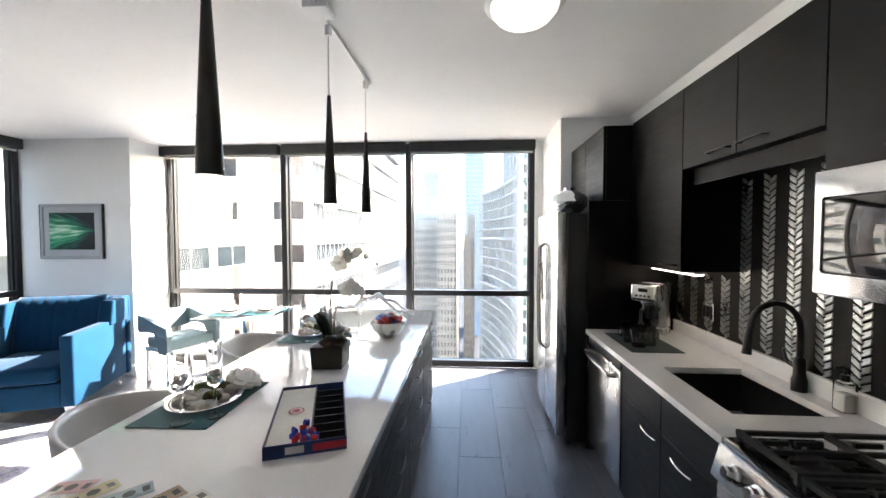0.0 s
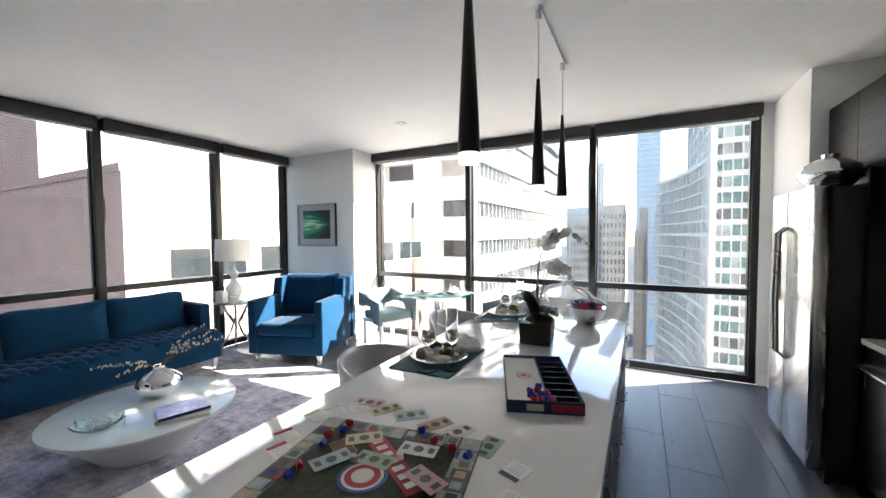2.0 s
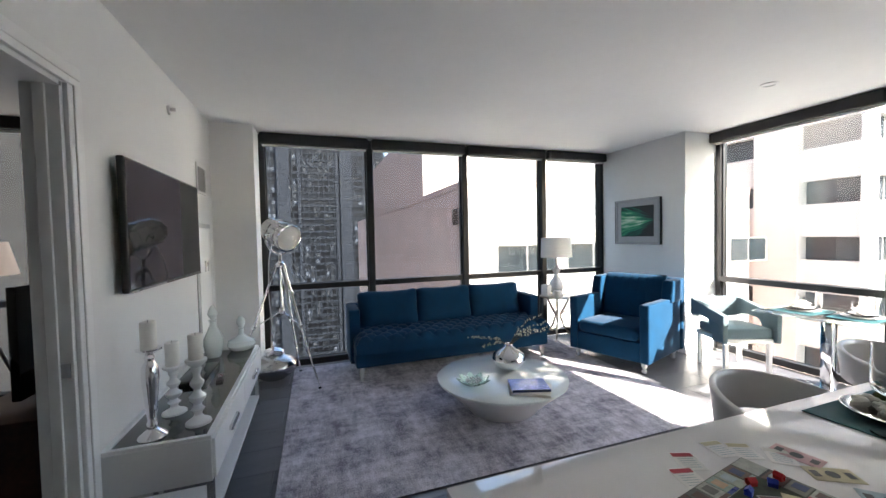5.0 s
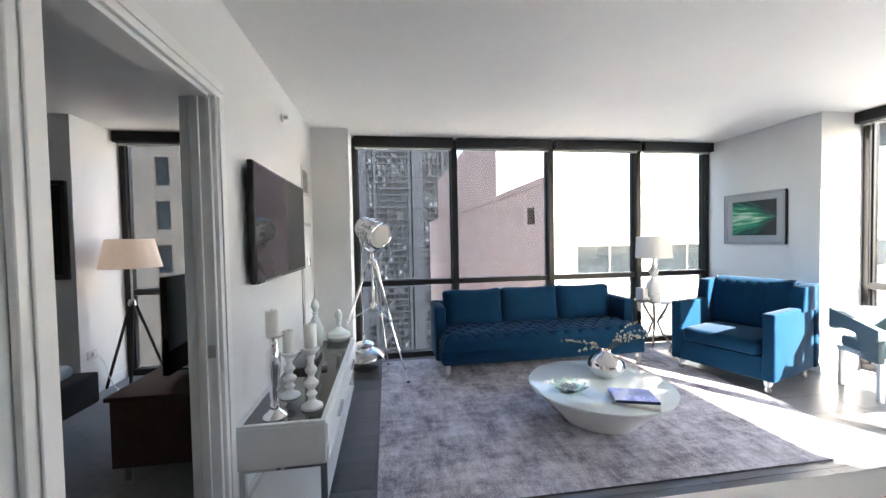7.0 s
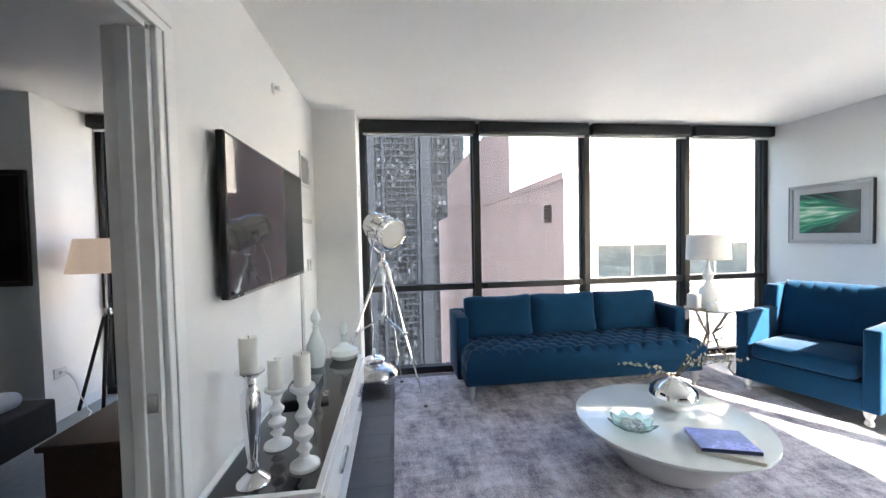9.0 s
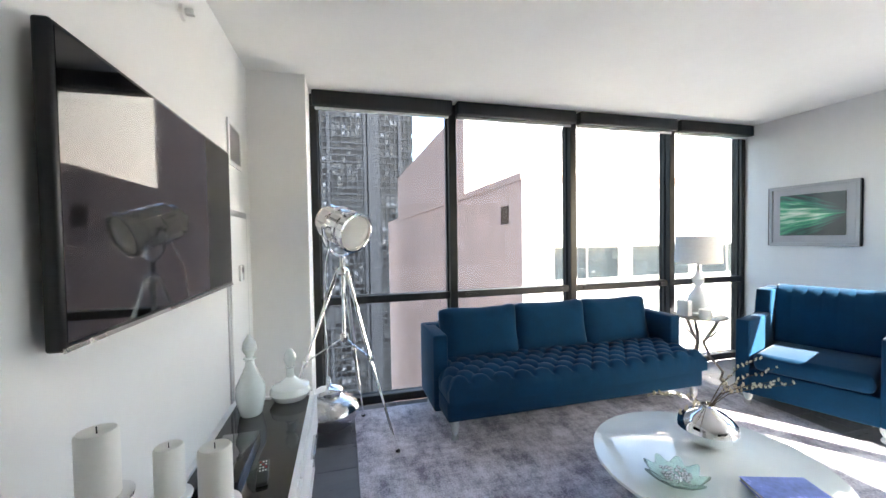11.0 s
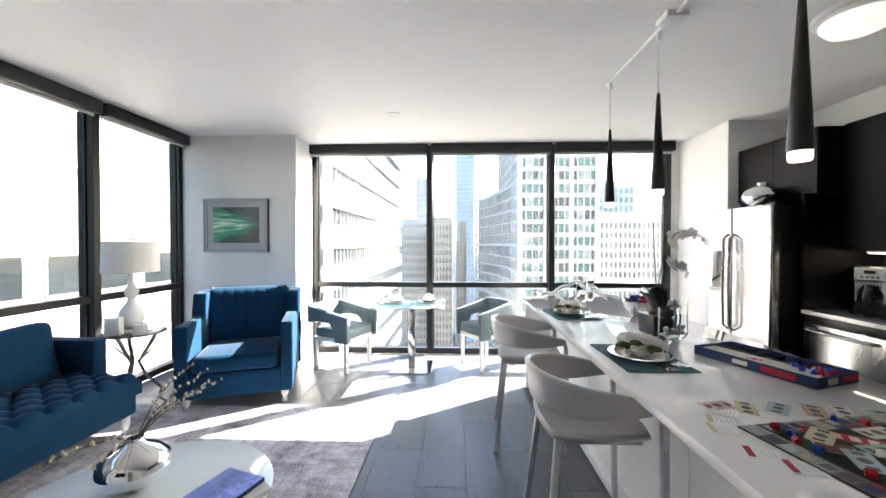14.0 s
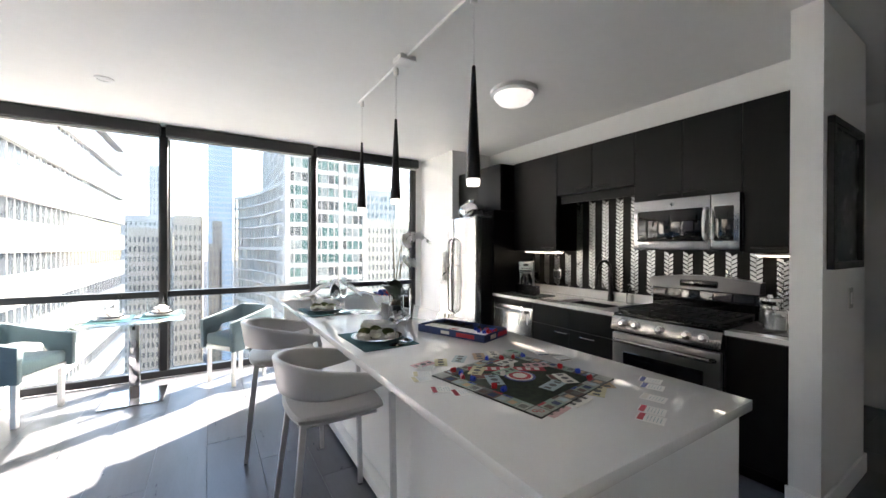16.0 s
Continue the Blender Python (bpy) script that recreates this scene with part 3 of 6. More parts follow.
def upper(y0, y1, z0, doors, x=1.30, z1=2.385, hz=None):
    u = thing("wall_cabinet", "matte black slab-door wall cabinet", "cabinet", group="wall cabinets")
    part("body", cube(B(), x + .022, 1.628, y0, y1, z0, z1), BLACKCAB, u)
    for d0, d1, h in doors:
        d = part("door", rbox(x, x + .02, d0 + .0015, d1 - .0015, z0 - .002, z1, .002, 1), BLACKCAB, u)
        if h:
            bar_handle(d, (x, h[0], z0 + .035), (x, h[1], z0 + .035), (-.028, 0, 0), .005)
    return u


upper(1.56, 2.20, 1.38, [(1.56, 2.20, (1.60, 1.75))])
upper(.73, 1.56, 1.945, [(.73, 1.145, (.97, 1.11)), (1.145, 1.56, (1.18, 1.32))])
upper(-.02, .73, 1.795, [(-.02, .355, (.20, .33)), (.355, .73, (.38, .52))])
upper(-.355, -.02, 1.38, [(-.355, -.02, (-.30, -.08))])
upper(2.205, 3.055, 1.84, [(2.205, 2.63, (2.45, 2.60)), (2.63, 3.055, (2.66, 2.80))], x=1.10, z1=2.375)
solid("cabinet_light_rail", cube(B(), 1.36, 1.375, .735, 1.555, 1.86, 1.943), BLACKCAB)
for y0, y1 in ((1.60, 2.12), (-.32, -.06)):
    ul = thing("under_cabinet_light", "slim glowing light strip under the wall cabinet", "light", group="under-cabinet lights")
    part("housing", cube(B(), 1.40, 1.46, y0, y1, 1.362, 1.379), WHITEP, ul)
    part("tube", cube(B(), 1.405, 1.455, y0 + .01, y1 - .01, 1.354, 1.361), GLOWT, ul, "warm glowing tube")

# fridge and its side panel
fr = thing("refrigerator", "stainless steel side-by-side refrigerator with black sides", "refrigerator")
part("body", rbox(.87, 1.60, 2.255, 3.035, .02, 1.75, .006), BLACK, fr)
for y0, y1 in ((2.257, 2.70), (2.706, 3.033)):
    b = rbox(.79, .868, y0, y1, .06, 1.765, .018, 3)
    part("door", b, STEEL, fr, "brushed stainless door")
for y in (2.665, 2.742):
    part("handle", tube(B(), [(.79, y, .62), (.745, y, .66), (.735, y, 1.05), (.745, y, 1.48), (.79, y, 1.52)], .011, 12), STEELD, fr, "dark steel door handle")
part("dispenser", rbox(.782, .80, 2.80, 2.96, 1.0, 1.36, .006), BLACKGL, fr)
part("hinge_cover", rbox(.82, .90, 2.26, 2.34, 1.765, 1.785, .006), BLACK, fr)
part("kick_grille", cube(B(), .87, .90, 2.26, 3.03, 0, .06), BLACK, fr)
pn = thing("fridge_side_panel", "tall matte black panel beside the refrigerator", "panel")
part("board", rbox(1.0, 1.628, 2.203, 2.235, 0, 1.838, .002, 1), BLACKCAB, pn)
part("bulkhead", cube(B(), 1.12, 1.62, 2.24, 3.05, 1.79, 1.838), BLACKCAB, pn)
ju = thing("silver_vase", "squat mirrored silver vase on the refrigerator", "vase", pose(.95, 2.55, 1.751))
part("body", lathe(B(), [(.05, 0), (.095, .015), (.15, .075), (.158, .105), (.135, .155), (.07, .195), (.04, .205), (.045, .225)], seg=32), CHROME, ju)
cm = thing("coffee_maker", "stainless coffee maker with a glass carafe", "coffee maker", pose(1.38, 2.07, .90, 0, 0, 42))
b = cube(B(), -.10, .14, -.085, .085, 0, .05); cube(b, .03, .14, -.085, .085, .05, .36)
part("body", bev(b, .012), STEEL, cm)
part("brew_head", rbox(-.11, .03, -.085, .085, .24, .355, .012), STEEL, cm)
part("control_plate", rbox(-.116, -.108, -.07, .07, .26, .345, .004), WHITEG, cm)
for y in (-.04, -.013, .013, .04):
    part("button", rbox(-.121, -.115, y - .008, y + .008, .272, .285, .003), BLACK, cm)
part("clock", rbox(-.120, -.115, -.03, .03, .305, .33, .002), BLACKGL, cm)
part("carafe", lathe(B(), [(.05, .055), (.068, .08), (.068, .15), (.045, .20), (.045, .215)], (-.035, 0, 0), 24), BLACKGL, cm)
part("carafe_handle", tube(B(), [(-.10, .0, .19), (-.14, 0, .185), (-.145, 0, .12), (-.105, 0, .09)], .009, 8), BLACK, cm)
pm = thing("placemat", "charcoal woven placemat on the worktop", "placemat", pose(1.23, 1.86, .901))
part("mat", rbox(-.15, .15, -.22, .22, 0, .004, .001, 1), M("charcoal_woven_mat", (.022, .034, .034), .8, var=.2, scale=30, bump=.5, bscale=420), pm)


def cup(m):
    g = thing("glass_mug", "small clear glass mug on the placemat", "mug", m, "glass mugs")
    part("cup", lathe(B(), [(.038, 0), (.046, .095), (.043, .095), (.035, .010), (.0, .009)], seg=22), SMOKE, g)
    part("handle", tube(B(), [(.043, 0, .078), (.068, 0, .072), (.07, 0, .038), (.040, 0, .025)], .005, 8), SMOKE, g)
    return g


mug = cup(pose(1.20, 2.0, .906))
for x, y, a in ((1.24, 1.90, 70), (1.16, 1.86, 150), (1.25, 1.80, 20), (1.17, 1.76, -40)):
    copy_thing(mug, pose(x, y, .906, 0, 0, a))


def canister(m, hgt):
    c = thing("canister", "stainless and glass kitchen canister by the range", "canister", m, "canisters")
    part("jar", lathe(B(), [(.055, 0), (.058, .01), (.058, hgt), (.054, hgt), (.054, .012), (0, .011)], seg=26), GLASS, c)
    part("filling", lathe(B(), [(.051, .013), (.051, hgt * .8), (0, hgt * .82)], seg=22), STEEL, c)
    part("lid", lathe(B(), [(.060, hgt), (.060, hgt + .018), (.02, hgt + .022), (.012, hgt + .04), (0, hgt + .042)], seg=24), STEEL, c, "brushed steel lid")


canister(pose(1.40, -.14, .906), .16)
canister(pose(1.22, -.22, .906), .11)
pm2 = thing("worktop_tray", "dark rectangular tray under the canisters", "tray", pose(1.32, -.20, .901))
part("tray", rbox(-.24, .24, -.14, .14, 0, .004, .001, 1), BLACK, pm2)
so = thing("wall_outlet", "black double outlet with a steel cover plate", "outlet", group="outlets")
part("cover_plate", rbox(1.602, 1.612, 1.76, 1.87, 1.06, 1.17, .003), STEEL, so)
for y in (1.77, 1.805, 1.84):
    part("socket", rbox(1.598, 1.603, y, y + .022, 1.08, 1.15, .002), BLACK, so)
so = thing("wall_outlet", "pale outlet plate near the range", "outlet", group="outlets")
part("cover_plate", rbox(1.602, 1.612, -.33, -.22, 1.06, 1.17, .003), STEEL, so)
part("socket", rbox(1.598, 1.603, -.30, -.25, 1.08, 1.15, .002), WHITEP, so)

# ceiling fixtures
cl = thing("ceiling_light", "flush ceiling light with a frosted glass dome", "ceiling light", pose(.39, 1.215, H))
part("ring", lathe(B(), [(.19, -.001), (.19, -.03), (.165, -.045), (.10, -.046)], seg=40), WHITEP, cl)
part("dome", lathe(B(), [(.160, -.046), (.155, -.065), (.125, -.10), (.07, -.122), (.0, -.13)], seg=40), DISH, cl, "frosted white glass dome")
tr = thing("pendant_track", "white ceiling track with a square power box", "track light")
part("rail", rbox(-.612, -.588, .30, 2.13, H - .022, H - .001, .002, 1), WHITEP, tr)
part("power_box", rbox(-.66, -.54, 1.16, 1.28, H - .035, H - .001, .004), WHITEP, tr)
for y in (.425, 1.352, 2.055):
    pd = thing("pendant_lamp", "slender black cone pendant lamp on a thin cord", "pendant lamp", pose(-.603, y, -.012), "pendant lamps")
    part("adapter", lathe(B(), [(.016, H - .06), (.018, H - .05), (.018, H - .0105)], seg=16), WHITEP, pd)
    part("cord", tube(B(), [(0, 0, H - .06), (0, 0, 2.33)], .0028, 6), WHITEP, pd)
    part("cone", lathe(B(), [(.036, 1.765), (.0375, 1.77), (.009, 2.33), (.004, 2.335)], seg=28), BLACK, pd)
    part("lens", lathe(B(), [(0, 1.728), (.031, 1.73), (.0345, 1.74), (.0345, 1.764)], seg=28), GLOWS, pd, "frosted glowing lens")
dl = thing("recessed_downlight", "small round white recessed ceiling downlight", "downlight", pose(-2.42, 2.74, H))
part("trim_ring", lathe(B(), [(.062, -.001), (.062, -.008), (.045, -.009), (.042, -.003)], seg=28), WHITEP, dl)
sp = thing("sprinkler_head", "white sidewall fire sprinkler on the wall", "sprinkler", pose(-3.55, -1.828, 2.45))
part("escutcheon", lathe(B(), [(.035, 0), (.03, .012), (.012, .014)], seg=20), WHITEP, sp).matrix_local = pose(0, 0, 0, -90, 0, 0)
part("deflector", rbox(-.012, .012, .014, .05, -.008, .016, .003), WHITEP, sp)

# ---- island ----
isl = thing("kitchen_island", "white island with quartz top and black drawers", "island")
part("countertop", rbox(-1.15, -.18, -.58, 2.85, .865, .90, .003), QUARTZ, isl)
part("carcass", cube(B(), -.86, -.225, -.52, 2.80, .08, .864), WHITEP, isl)
part("end_panel", rbox(-1.11, -.215, -.555, -.522, 0, .864, .002, 1), WHITEP, isl)
part("end_panel", rbox(-1.11, -.215, 2.80, 2.83, 0, .864, .002, 1), WHITEP, isl)
for y0, y1 in ((-.52, .57), (.573, 1.685), (1.688, 2.80)):
    part("back_panel", rbox(-.88, -.862, y0, y1, .0, .864, .002, 1), WHITEP, isl)
part("plinth", cube(B(), -.85, -.28, -.52, 2.80, 0, .08), BLACK, isl)
part("footrail", rbox(-.94, -.882, -.52, 2.80, .02, .09, .01), WHITEP, isl)
b = rbox(-.80, -.715, -.563, -.555, .60, .72, .002, 1)
o = part("outlet_plate", b, WHITEG, isl)
for z in (.635, .685):
    part("socket", lathe(B(), [(.015, 0), (.015, .002)], seg=14), WHITEP, o).matrix_local = pose(-.757, -.563, z, 90, 0, 0)
ys = [-.52 + i * .664 for i in range(6)]
for y0, y1 in zip(ys, ys[1:]):
    for z0, z1 in ((.085, .34), (.344, .60), (.604, .735), (.739, .86)):
        d = part("drawer_front", rbox(-.224, -.205, y0 + .002, y1 - .002, z0, z1 - .001, .002, 1), BLACKCAB, isl, "matte black drawer front")
        c = (y0 + y1) / 2
        bar_handle(d, (-.205, c - .075, (z0 + z1) / 2 + .02), (-.205, c + .075, (z0 + z1) / 2 + .02), (.024, 0, 0), .0045, .25, STEELD)


# things on the island
def place_setting(x, y, ang):
    m = thing("placemat", "dark teal woven placemat on the island", "placemat", pose(x, y, .901, 0, 0, ang), "island placemats")
    part("mat", rbox(-.15, .15, -.215, .215, 0, .004, .001, 1), MAT, m)
    p = thing("dinner_plate", "silver-rimmed plate filled with pebbles and moss", "plate", pose(x, y - .005, .906, 0, 0, ang), "island plates")
    part("plate", lathe(B(), [(.075, 0), (.085, .006), (.135, .016), (.138, .019), (.132, .020), (.08, .010), (0, .009)], seg=36), CHROME, p)
    rnd = random.Random(int(y * 100))
    me = mesh_of("pebble", blob(B(), (0, 0, 0), .022, .017, .012, 8, .12, 3), PEBBLE)
    for i in range(24):
        r, a = .095 * math.sqrt(rnd.random()), rnd.random() * 6.3
        k = .8 + .7 * rnd.random()
        piece("pebble", me, p, pose(r * math.cos(a), r * math.sin(a), .022 + .02 * rnd.random() * (1 - r * 8), 20 * rnd.random(), 20 * rnd.random(), 360 * rnd.random()) @ Matrix.Scale(k, 4))
    for i, (px, py) in enumerate(((.05, -.03), (-.05, .05), (.02, .07))):
        part("moss_ball", blob(B(), (px, py, .035), .036, .03, .022, 14, .25, i), MOSS, p, "clump of dried green moss")
    for gx, gy, hgt, r in ((.034, -.178, .256, .040), (.12, -.118, .280, .027)):
        q = Matrix.Rotation(radians(ang), 4, "Z") @ Vector((gx, gy, 0))
        g = thing("stemmed_glass", "clear stemmed glass holding grey pebbles", "glass", pose(x + q.x, y + q.y, .906), "stemmed glasses")
        part("glass", lathe(B(), [(.038, 0), (.036, .004), (.006, .009), (.0045, .108), (r * .55, .116), (r * .93, .127), (r, .14), (r, hgt), (r - .002, hgt), (r - .003, .143), (r * .5, .124), (.0, .120)], seg=26), GLASS, g)
        me2 = mesh_of("pebble", blob(B(), (0, 0, 0), .013, .011, .009, 7, .1, 5), GREYSH)
        for i in range(9):
            a, rr = rnd.random() * 6.3, (r - .017) * math.sqrt(rnd.random())
            piece("pebble", me2, g, pose(rr * math.cos(a), rr * math.sin(a), .140 + .013 * (i // 3), 0, 0, 50 * i))
    n = thing("napkin", "sheer white organza napkin bunched on the placemat", "napkin", pose(x + .08, y + .15, .906, 0, 0, ang - 30), "napkins")
    part("cloth", blob(B(), (0, 0, .034), .085, .05, .034, 22, .35, int(y * 10)), LINEN, n)
    for i in range(7):
        c = 2.2 + .28 * i
        part("fold", blob(B(), (.075 * math.cos(c), .055 * math.sin(c), .03 + .012 * (i % 2)), .035, .018, .026, 10, .4, i), LINEN, n)


place_setting(-.945, .85, 1)
place_setting(-.957, 1.925, 2)

po = thing("potted_orchid", "white orchid in a square black pot", "plant", pose(-.60, 1.33, .90, 0, 0, 4))
b = cube(B(), -.078, .078, -.078, .078, 0, .115)
for v in b.verts:
    if v.co.z > .05:
        v.co.x *= 1.08; v.co.y *= 1.08
part("pot", bev(b, .005), BLACK, po, "square black pot")
b = B()
for i in range(14):
    blob(b, (.055 * math.cos(i * 2.4) * (i % 3) / 2, .055 * math.sin(i * 2.4) * (i % 3) / 2, .118), .034, .034, .03, 8, .35, i)
part("moss", b, MOSSB, po)
def leaf(parent, base, tip, wid, drop, mat, name="leaf"):
    base, tip = Vector(base), Vector(tip)
    d = tip - base
    s = d.cross(Vector((0, 0, 1))).normalized()
    b, vs = B(), []
    for i in range(9):
        t = i / 8
        c = base + d * t + Vector((0, 0, drop * math.sin(math.pi * t)))
        w = wid * math.sin(math.pi * min(t * .9 + .1, 1)) ** .7
        for k in (-1, -.5, 0, .5, 1):
            vs.append(b.verts.new(c + s * w * k + Vector((0, 0, .18 * w * k * k))))
    for i in range(8):
        for k in range(4):
            b.faces.new((vs[5 * i + k], vs[5 * i + k + 1], vs[5 * i + k + 6], vs[5 * i + k + 5]))
    o = part(name, b, mat, parent)
    o.modifiers.new("thick", "SOLIDIFY").thickness = .003
for tx, ty, tz, w, dp in ((-.13, -.05, .24, .062, .05), (-.09, .03, .27, .058, .04), (-.05, -.06, .29, .05, .02), (.10, .04, .17, .045, .03), (.12, -.03, .15, .045, .03), (.07, .08, .18, .04, .03), (.06, -.08, .16, .045, .03), (.11, .0, .19, .04, .02)):
    leaf(po, (0, 0, .12), (tx, ty, tz), w, dp, LEAF)
def orchid_flower(parent, c, s, seed):
    rnd = random.Random(seed)
    m = Matrix.Translation(c) @ Euler((rnd.uniform(.8, 1.7), rnd.uniform(-.4, .4), rnd.uniform(-2, 2))).to_matrix().to_4x4()
    b = B()
    for k in range(5):
        a = k * 2 * math.pi / 5 + .3
        q = m @ Vector((math.cos(a) * s * .55, math.sin(a) * s * .55, 0))
        u = bmesh.ops.create_uvsphere(b, u_segments=8, v_segments=5, radius=1)
        for v in u["verts"]:
            w = Vector((v.co.x * s * .54, v.co.y * s * .50, v.co.z * s * .06 + .12 * s * v.co.x ** 2))
            w = Matrix.Rotation(a, 3, "Z") @ w
            v.co = m @ (w + Vector((math.cos(a), math.sin(a), 0)) * s * .55)
    blob(b, tuple(m.translation), s * .2, s * .2, s * .2, 8)
    part("flower", b, PETAL, parent)
for k, pts in enumerate(([(0, 0, .12), (-.005, 0, .30), (.02, -.005, .48), (.08, -.015, .59), (.16, -.03, .61), (.25, -.05, .55)],
                         [(0, .012, .12), (.015, .02, .25), (.05, .03, .38), (.10, .03, .43), (.15, .025, .41), (.18, .02, .35)])):
    fine = []
    for i in range(len(pts) - 1):
        for t in (0, .33, .66):
            fine.append(Vector(pts[i]).lerp(Vector(pts[i + 1]), t))
    fine.append(Vector(pts[-1]))
    part("stem", tube(B(), fine, .0035, 7, .002), STEM, po)
    for i in range(8):
        p = fine[-1 - i] + Vector((.004 * (-1) ** i, .018 * (-1) ** i, -.014))
        if i < 3:
            part("bud", blob(B(), tuple(p), .009 + .003 * i, .009 + .003 * i, .011 + .003 * i, 8), PETAL, po, "closed pale bud")
        else:
            orchid_flower(po, p, .022 + .0035 * i, 7 * k + i)
for i in range(4):
    a = i * 1.7
    part("twig", tube(B(), [(.015 * math.cos(a), .015 * math.sin(a), .12), (.03 * math.cos(a), .03 * math.sin(a), .35), (.05 * math.cos(a), .045 * math.sin(a), (.42, .55, .66, .58)[i])], .0032, 6, .002), STEM, po)
bo = thing("snack_bowl", "brushed steel bowl of wrapped sweets", "bowl", pose(-.42, 1.93, .90))
part("bowl", lathe(B(), [(.05, 0), (.06, .003), (.105, .045), (.122, .09), (.124, .105), (.119, .105), (.10, .05), (.0, .012)], seg=36), STEEL, bo)
rnd = random.Random(5)
for i in range(22):
    r, a = .085 * math.sqrt(rnd.random()), rnd.random() * 6.3
    q = part("wrapped_sweet", bev(cube(B(), -.032, .032, -.018, .018, -.008, .008), .005, 1), [REDC, BLUEC, PETALR, REDP][i % 4], bo)
    q.matrix_local = pose(r * math.cos(a), r * math.sin(a), .10 + .028 * rnd.random(), rnd.uniform(-50, 50), rnd.uniform(-50, 50), 360 * rnd.random())
dr = thing("driftwood_sculpture", "white wavy branch sculpture on the island end", "sculpture", pose(-.66, 2.62, .90, 0, 0, -14))
pts = [(-.34 + .68 * i / 22, .03 * math.sin(i * .8), .035 + .13 * math.sin(math.pi * i / 22) ** 2 + .012 * math.sin(i * 1.3)) for i in range(23)]
b = tube(B(), pts, .022, 12, .008)
tube(b, [(-.30, .02, .05), (-.36, .05, .03), (-.38, .09, .05)], .018, 8, .006)
tube(b, [(0, .02, .155), (.12, -.05, .11), (.24, -.07, .03)], .016, 8, .007)
tube(b, [(-.2, .0, .06), (-.16, -.05, .02), (-.13, -.08, .012)], .015, 8, .01)
part("branch", b, WHITEP, dr)

# board game
gb = thing("game_board", "colourful square board game set up for play", "board game", pose(-.694, -.021, .90, 0, 0, 10.5) @ Matrix.Scale(.99, 4))
W2 = .252
part("board", rbox(-W2, W2, -W2, W2, 0, .005, .001, 1), BLACK, gb)
part("playing_field", cube(B(), -.19, .19, -.19, .19, .005, .0058), GREENB, gb, "dark green printed centre field")
cw = .378 / 9
for side in range(4):
    rot = Matrix.Rotation(side * math.pi / 2, 4, "Z")
    me = [mesh_of("cell", cube(B(), -cw / 2 + .0012, cw / 2 - .0012, -.028, .028, 0, .0010), c) for c in CELLS]
    for i in range(9):
        piece("cell", me[(i * 2 + side) % 5], gb, rot @ pose(-.189 + cw * (i + .5), -.221, .005))
    piece("corner_cell", mesh_of("corner_cell", cube(B(), -.028, .028, -.028, .028, 0, .001), CELLS[4]), gb, rot @ pose(-.221, -.221, .005))
    for i in range(9):
        q = mesh_of("cell_picture", cube(B(), -.013, .013, -.019, .008, .001, .0014), [CELLS[3], NOTES[2], CELLS[1], NAVY, NOTES[3]][(i * 3 + side) % 5])
        piece("cell_picture", q, gb, rot @ pose(-.189 + cw * (i + .5), -.221, .005))
        if i % 3 != 1:
            q = mesh_of("colour_bar", cube(B(), -cw / 2 + .002, cw / 2 - .002, .018, .027, .001, .0016), [REDC, BLUEC, CELLS[3], CELLS[2]][(i + side) % 4])
            piece("colour_bar", q, gb, rot @ pose(-.189 + cw * (i + .5), -.221, .005))
for r, z, m in ((.062, .0066, BLUEC), (.052, .0072, PAPER), (.044, .0078, REDC), (.028, .0084, PAPER)):
    part("emblem_ring", lathe(B(), [(r, .0058), (r, z)], (0, .01, 0), 32), m, gb)
for a, x, y in ((-38, .105, -.10), (-38, -.115, .105)):
    q = part("card_stack_frame", cube(B(), -.042, .042, -.028, .028, .0058, .0066), CELLS[4], gb)
    q.matrix_local = pose(x, y, 0, 0, 0, a)
    q = part("card_stack", cube(B(), -.038, .038, -.024, .024, .0066, .0076), CARDBR, gb, "brown red card stack")
    q.matrix_local = pose(x, y, 0, 0, 0, a)
part("title_bar", cube(B(), -.16, .16, -.026, .026, .0058, .0066), REDC, gb).matrix_local = pose(.03, .10, 0, 0, 0, -42)
for i in range(8):
    part("title_mark", cube(B(), -.010, .010, -.015, .015, .0066, .0072), PAPER, gb).matrix_local = pose(.03, .10, 0, 0, 0, -42) @ pose(-.125 + .036 * i, 0, 0)
cu = bpy.data.curves.new("lettering", "FONT")
cu.body, cu.size, cu.extrude, cu.align_x, cu.align_y = "GO", .026, .0003, "CENTER", "CENTER"
cu.materials.append(REDC)
q = new("lettering", cu)
q.parent = gb
q.matrix_local = pose(-.221, -.221, .0064, 0, 0, -45)
def note(x, y, a, mi, z=.0):
    n = thing("play_money", "printed play money note lying on the table", "paper", pose(x + .048, y + .024, z, 0, 0, a), "play money")
    part("note", cube(B(), -.052, .052, -.028, .028, 0, .0012), NOTES[mi], n)
    part("seal", lathe(B(), [(.014, .0012), (.014, .0016)], seg=18), INK, n)
    for s in (-1, 1):
        part("mark", cube(B(), s * .036 - .008, s * .036 + .008, -.012, .012, .0012, .0016), INK, n)
for i, (x, y, a, mi) in enumerate(((-.85, .10, 40, 1), (-.68, .12, 10, 4), (-.60, .02, -20, 0), (-.76, .03, 5, 5), (-.62, -.15, 70, 4), (-.72, -.18, 15, 2), (-.86, -.02, 65, 2))):
    note(x, y, a, mi, .907 + .0014 * (i % 3))
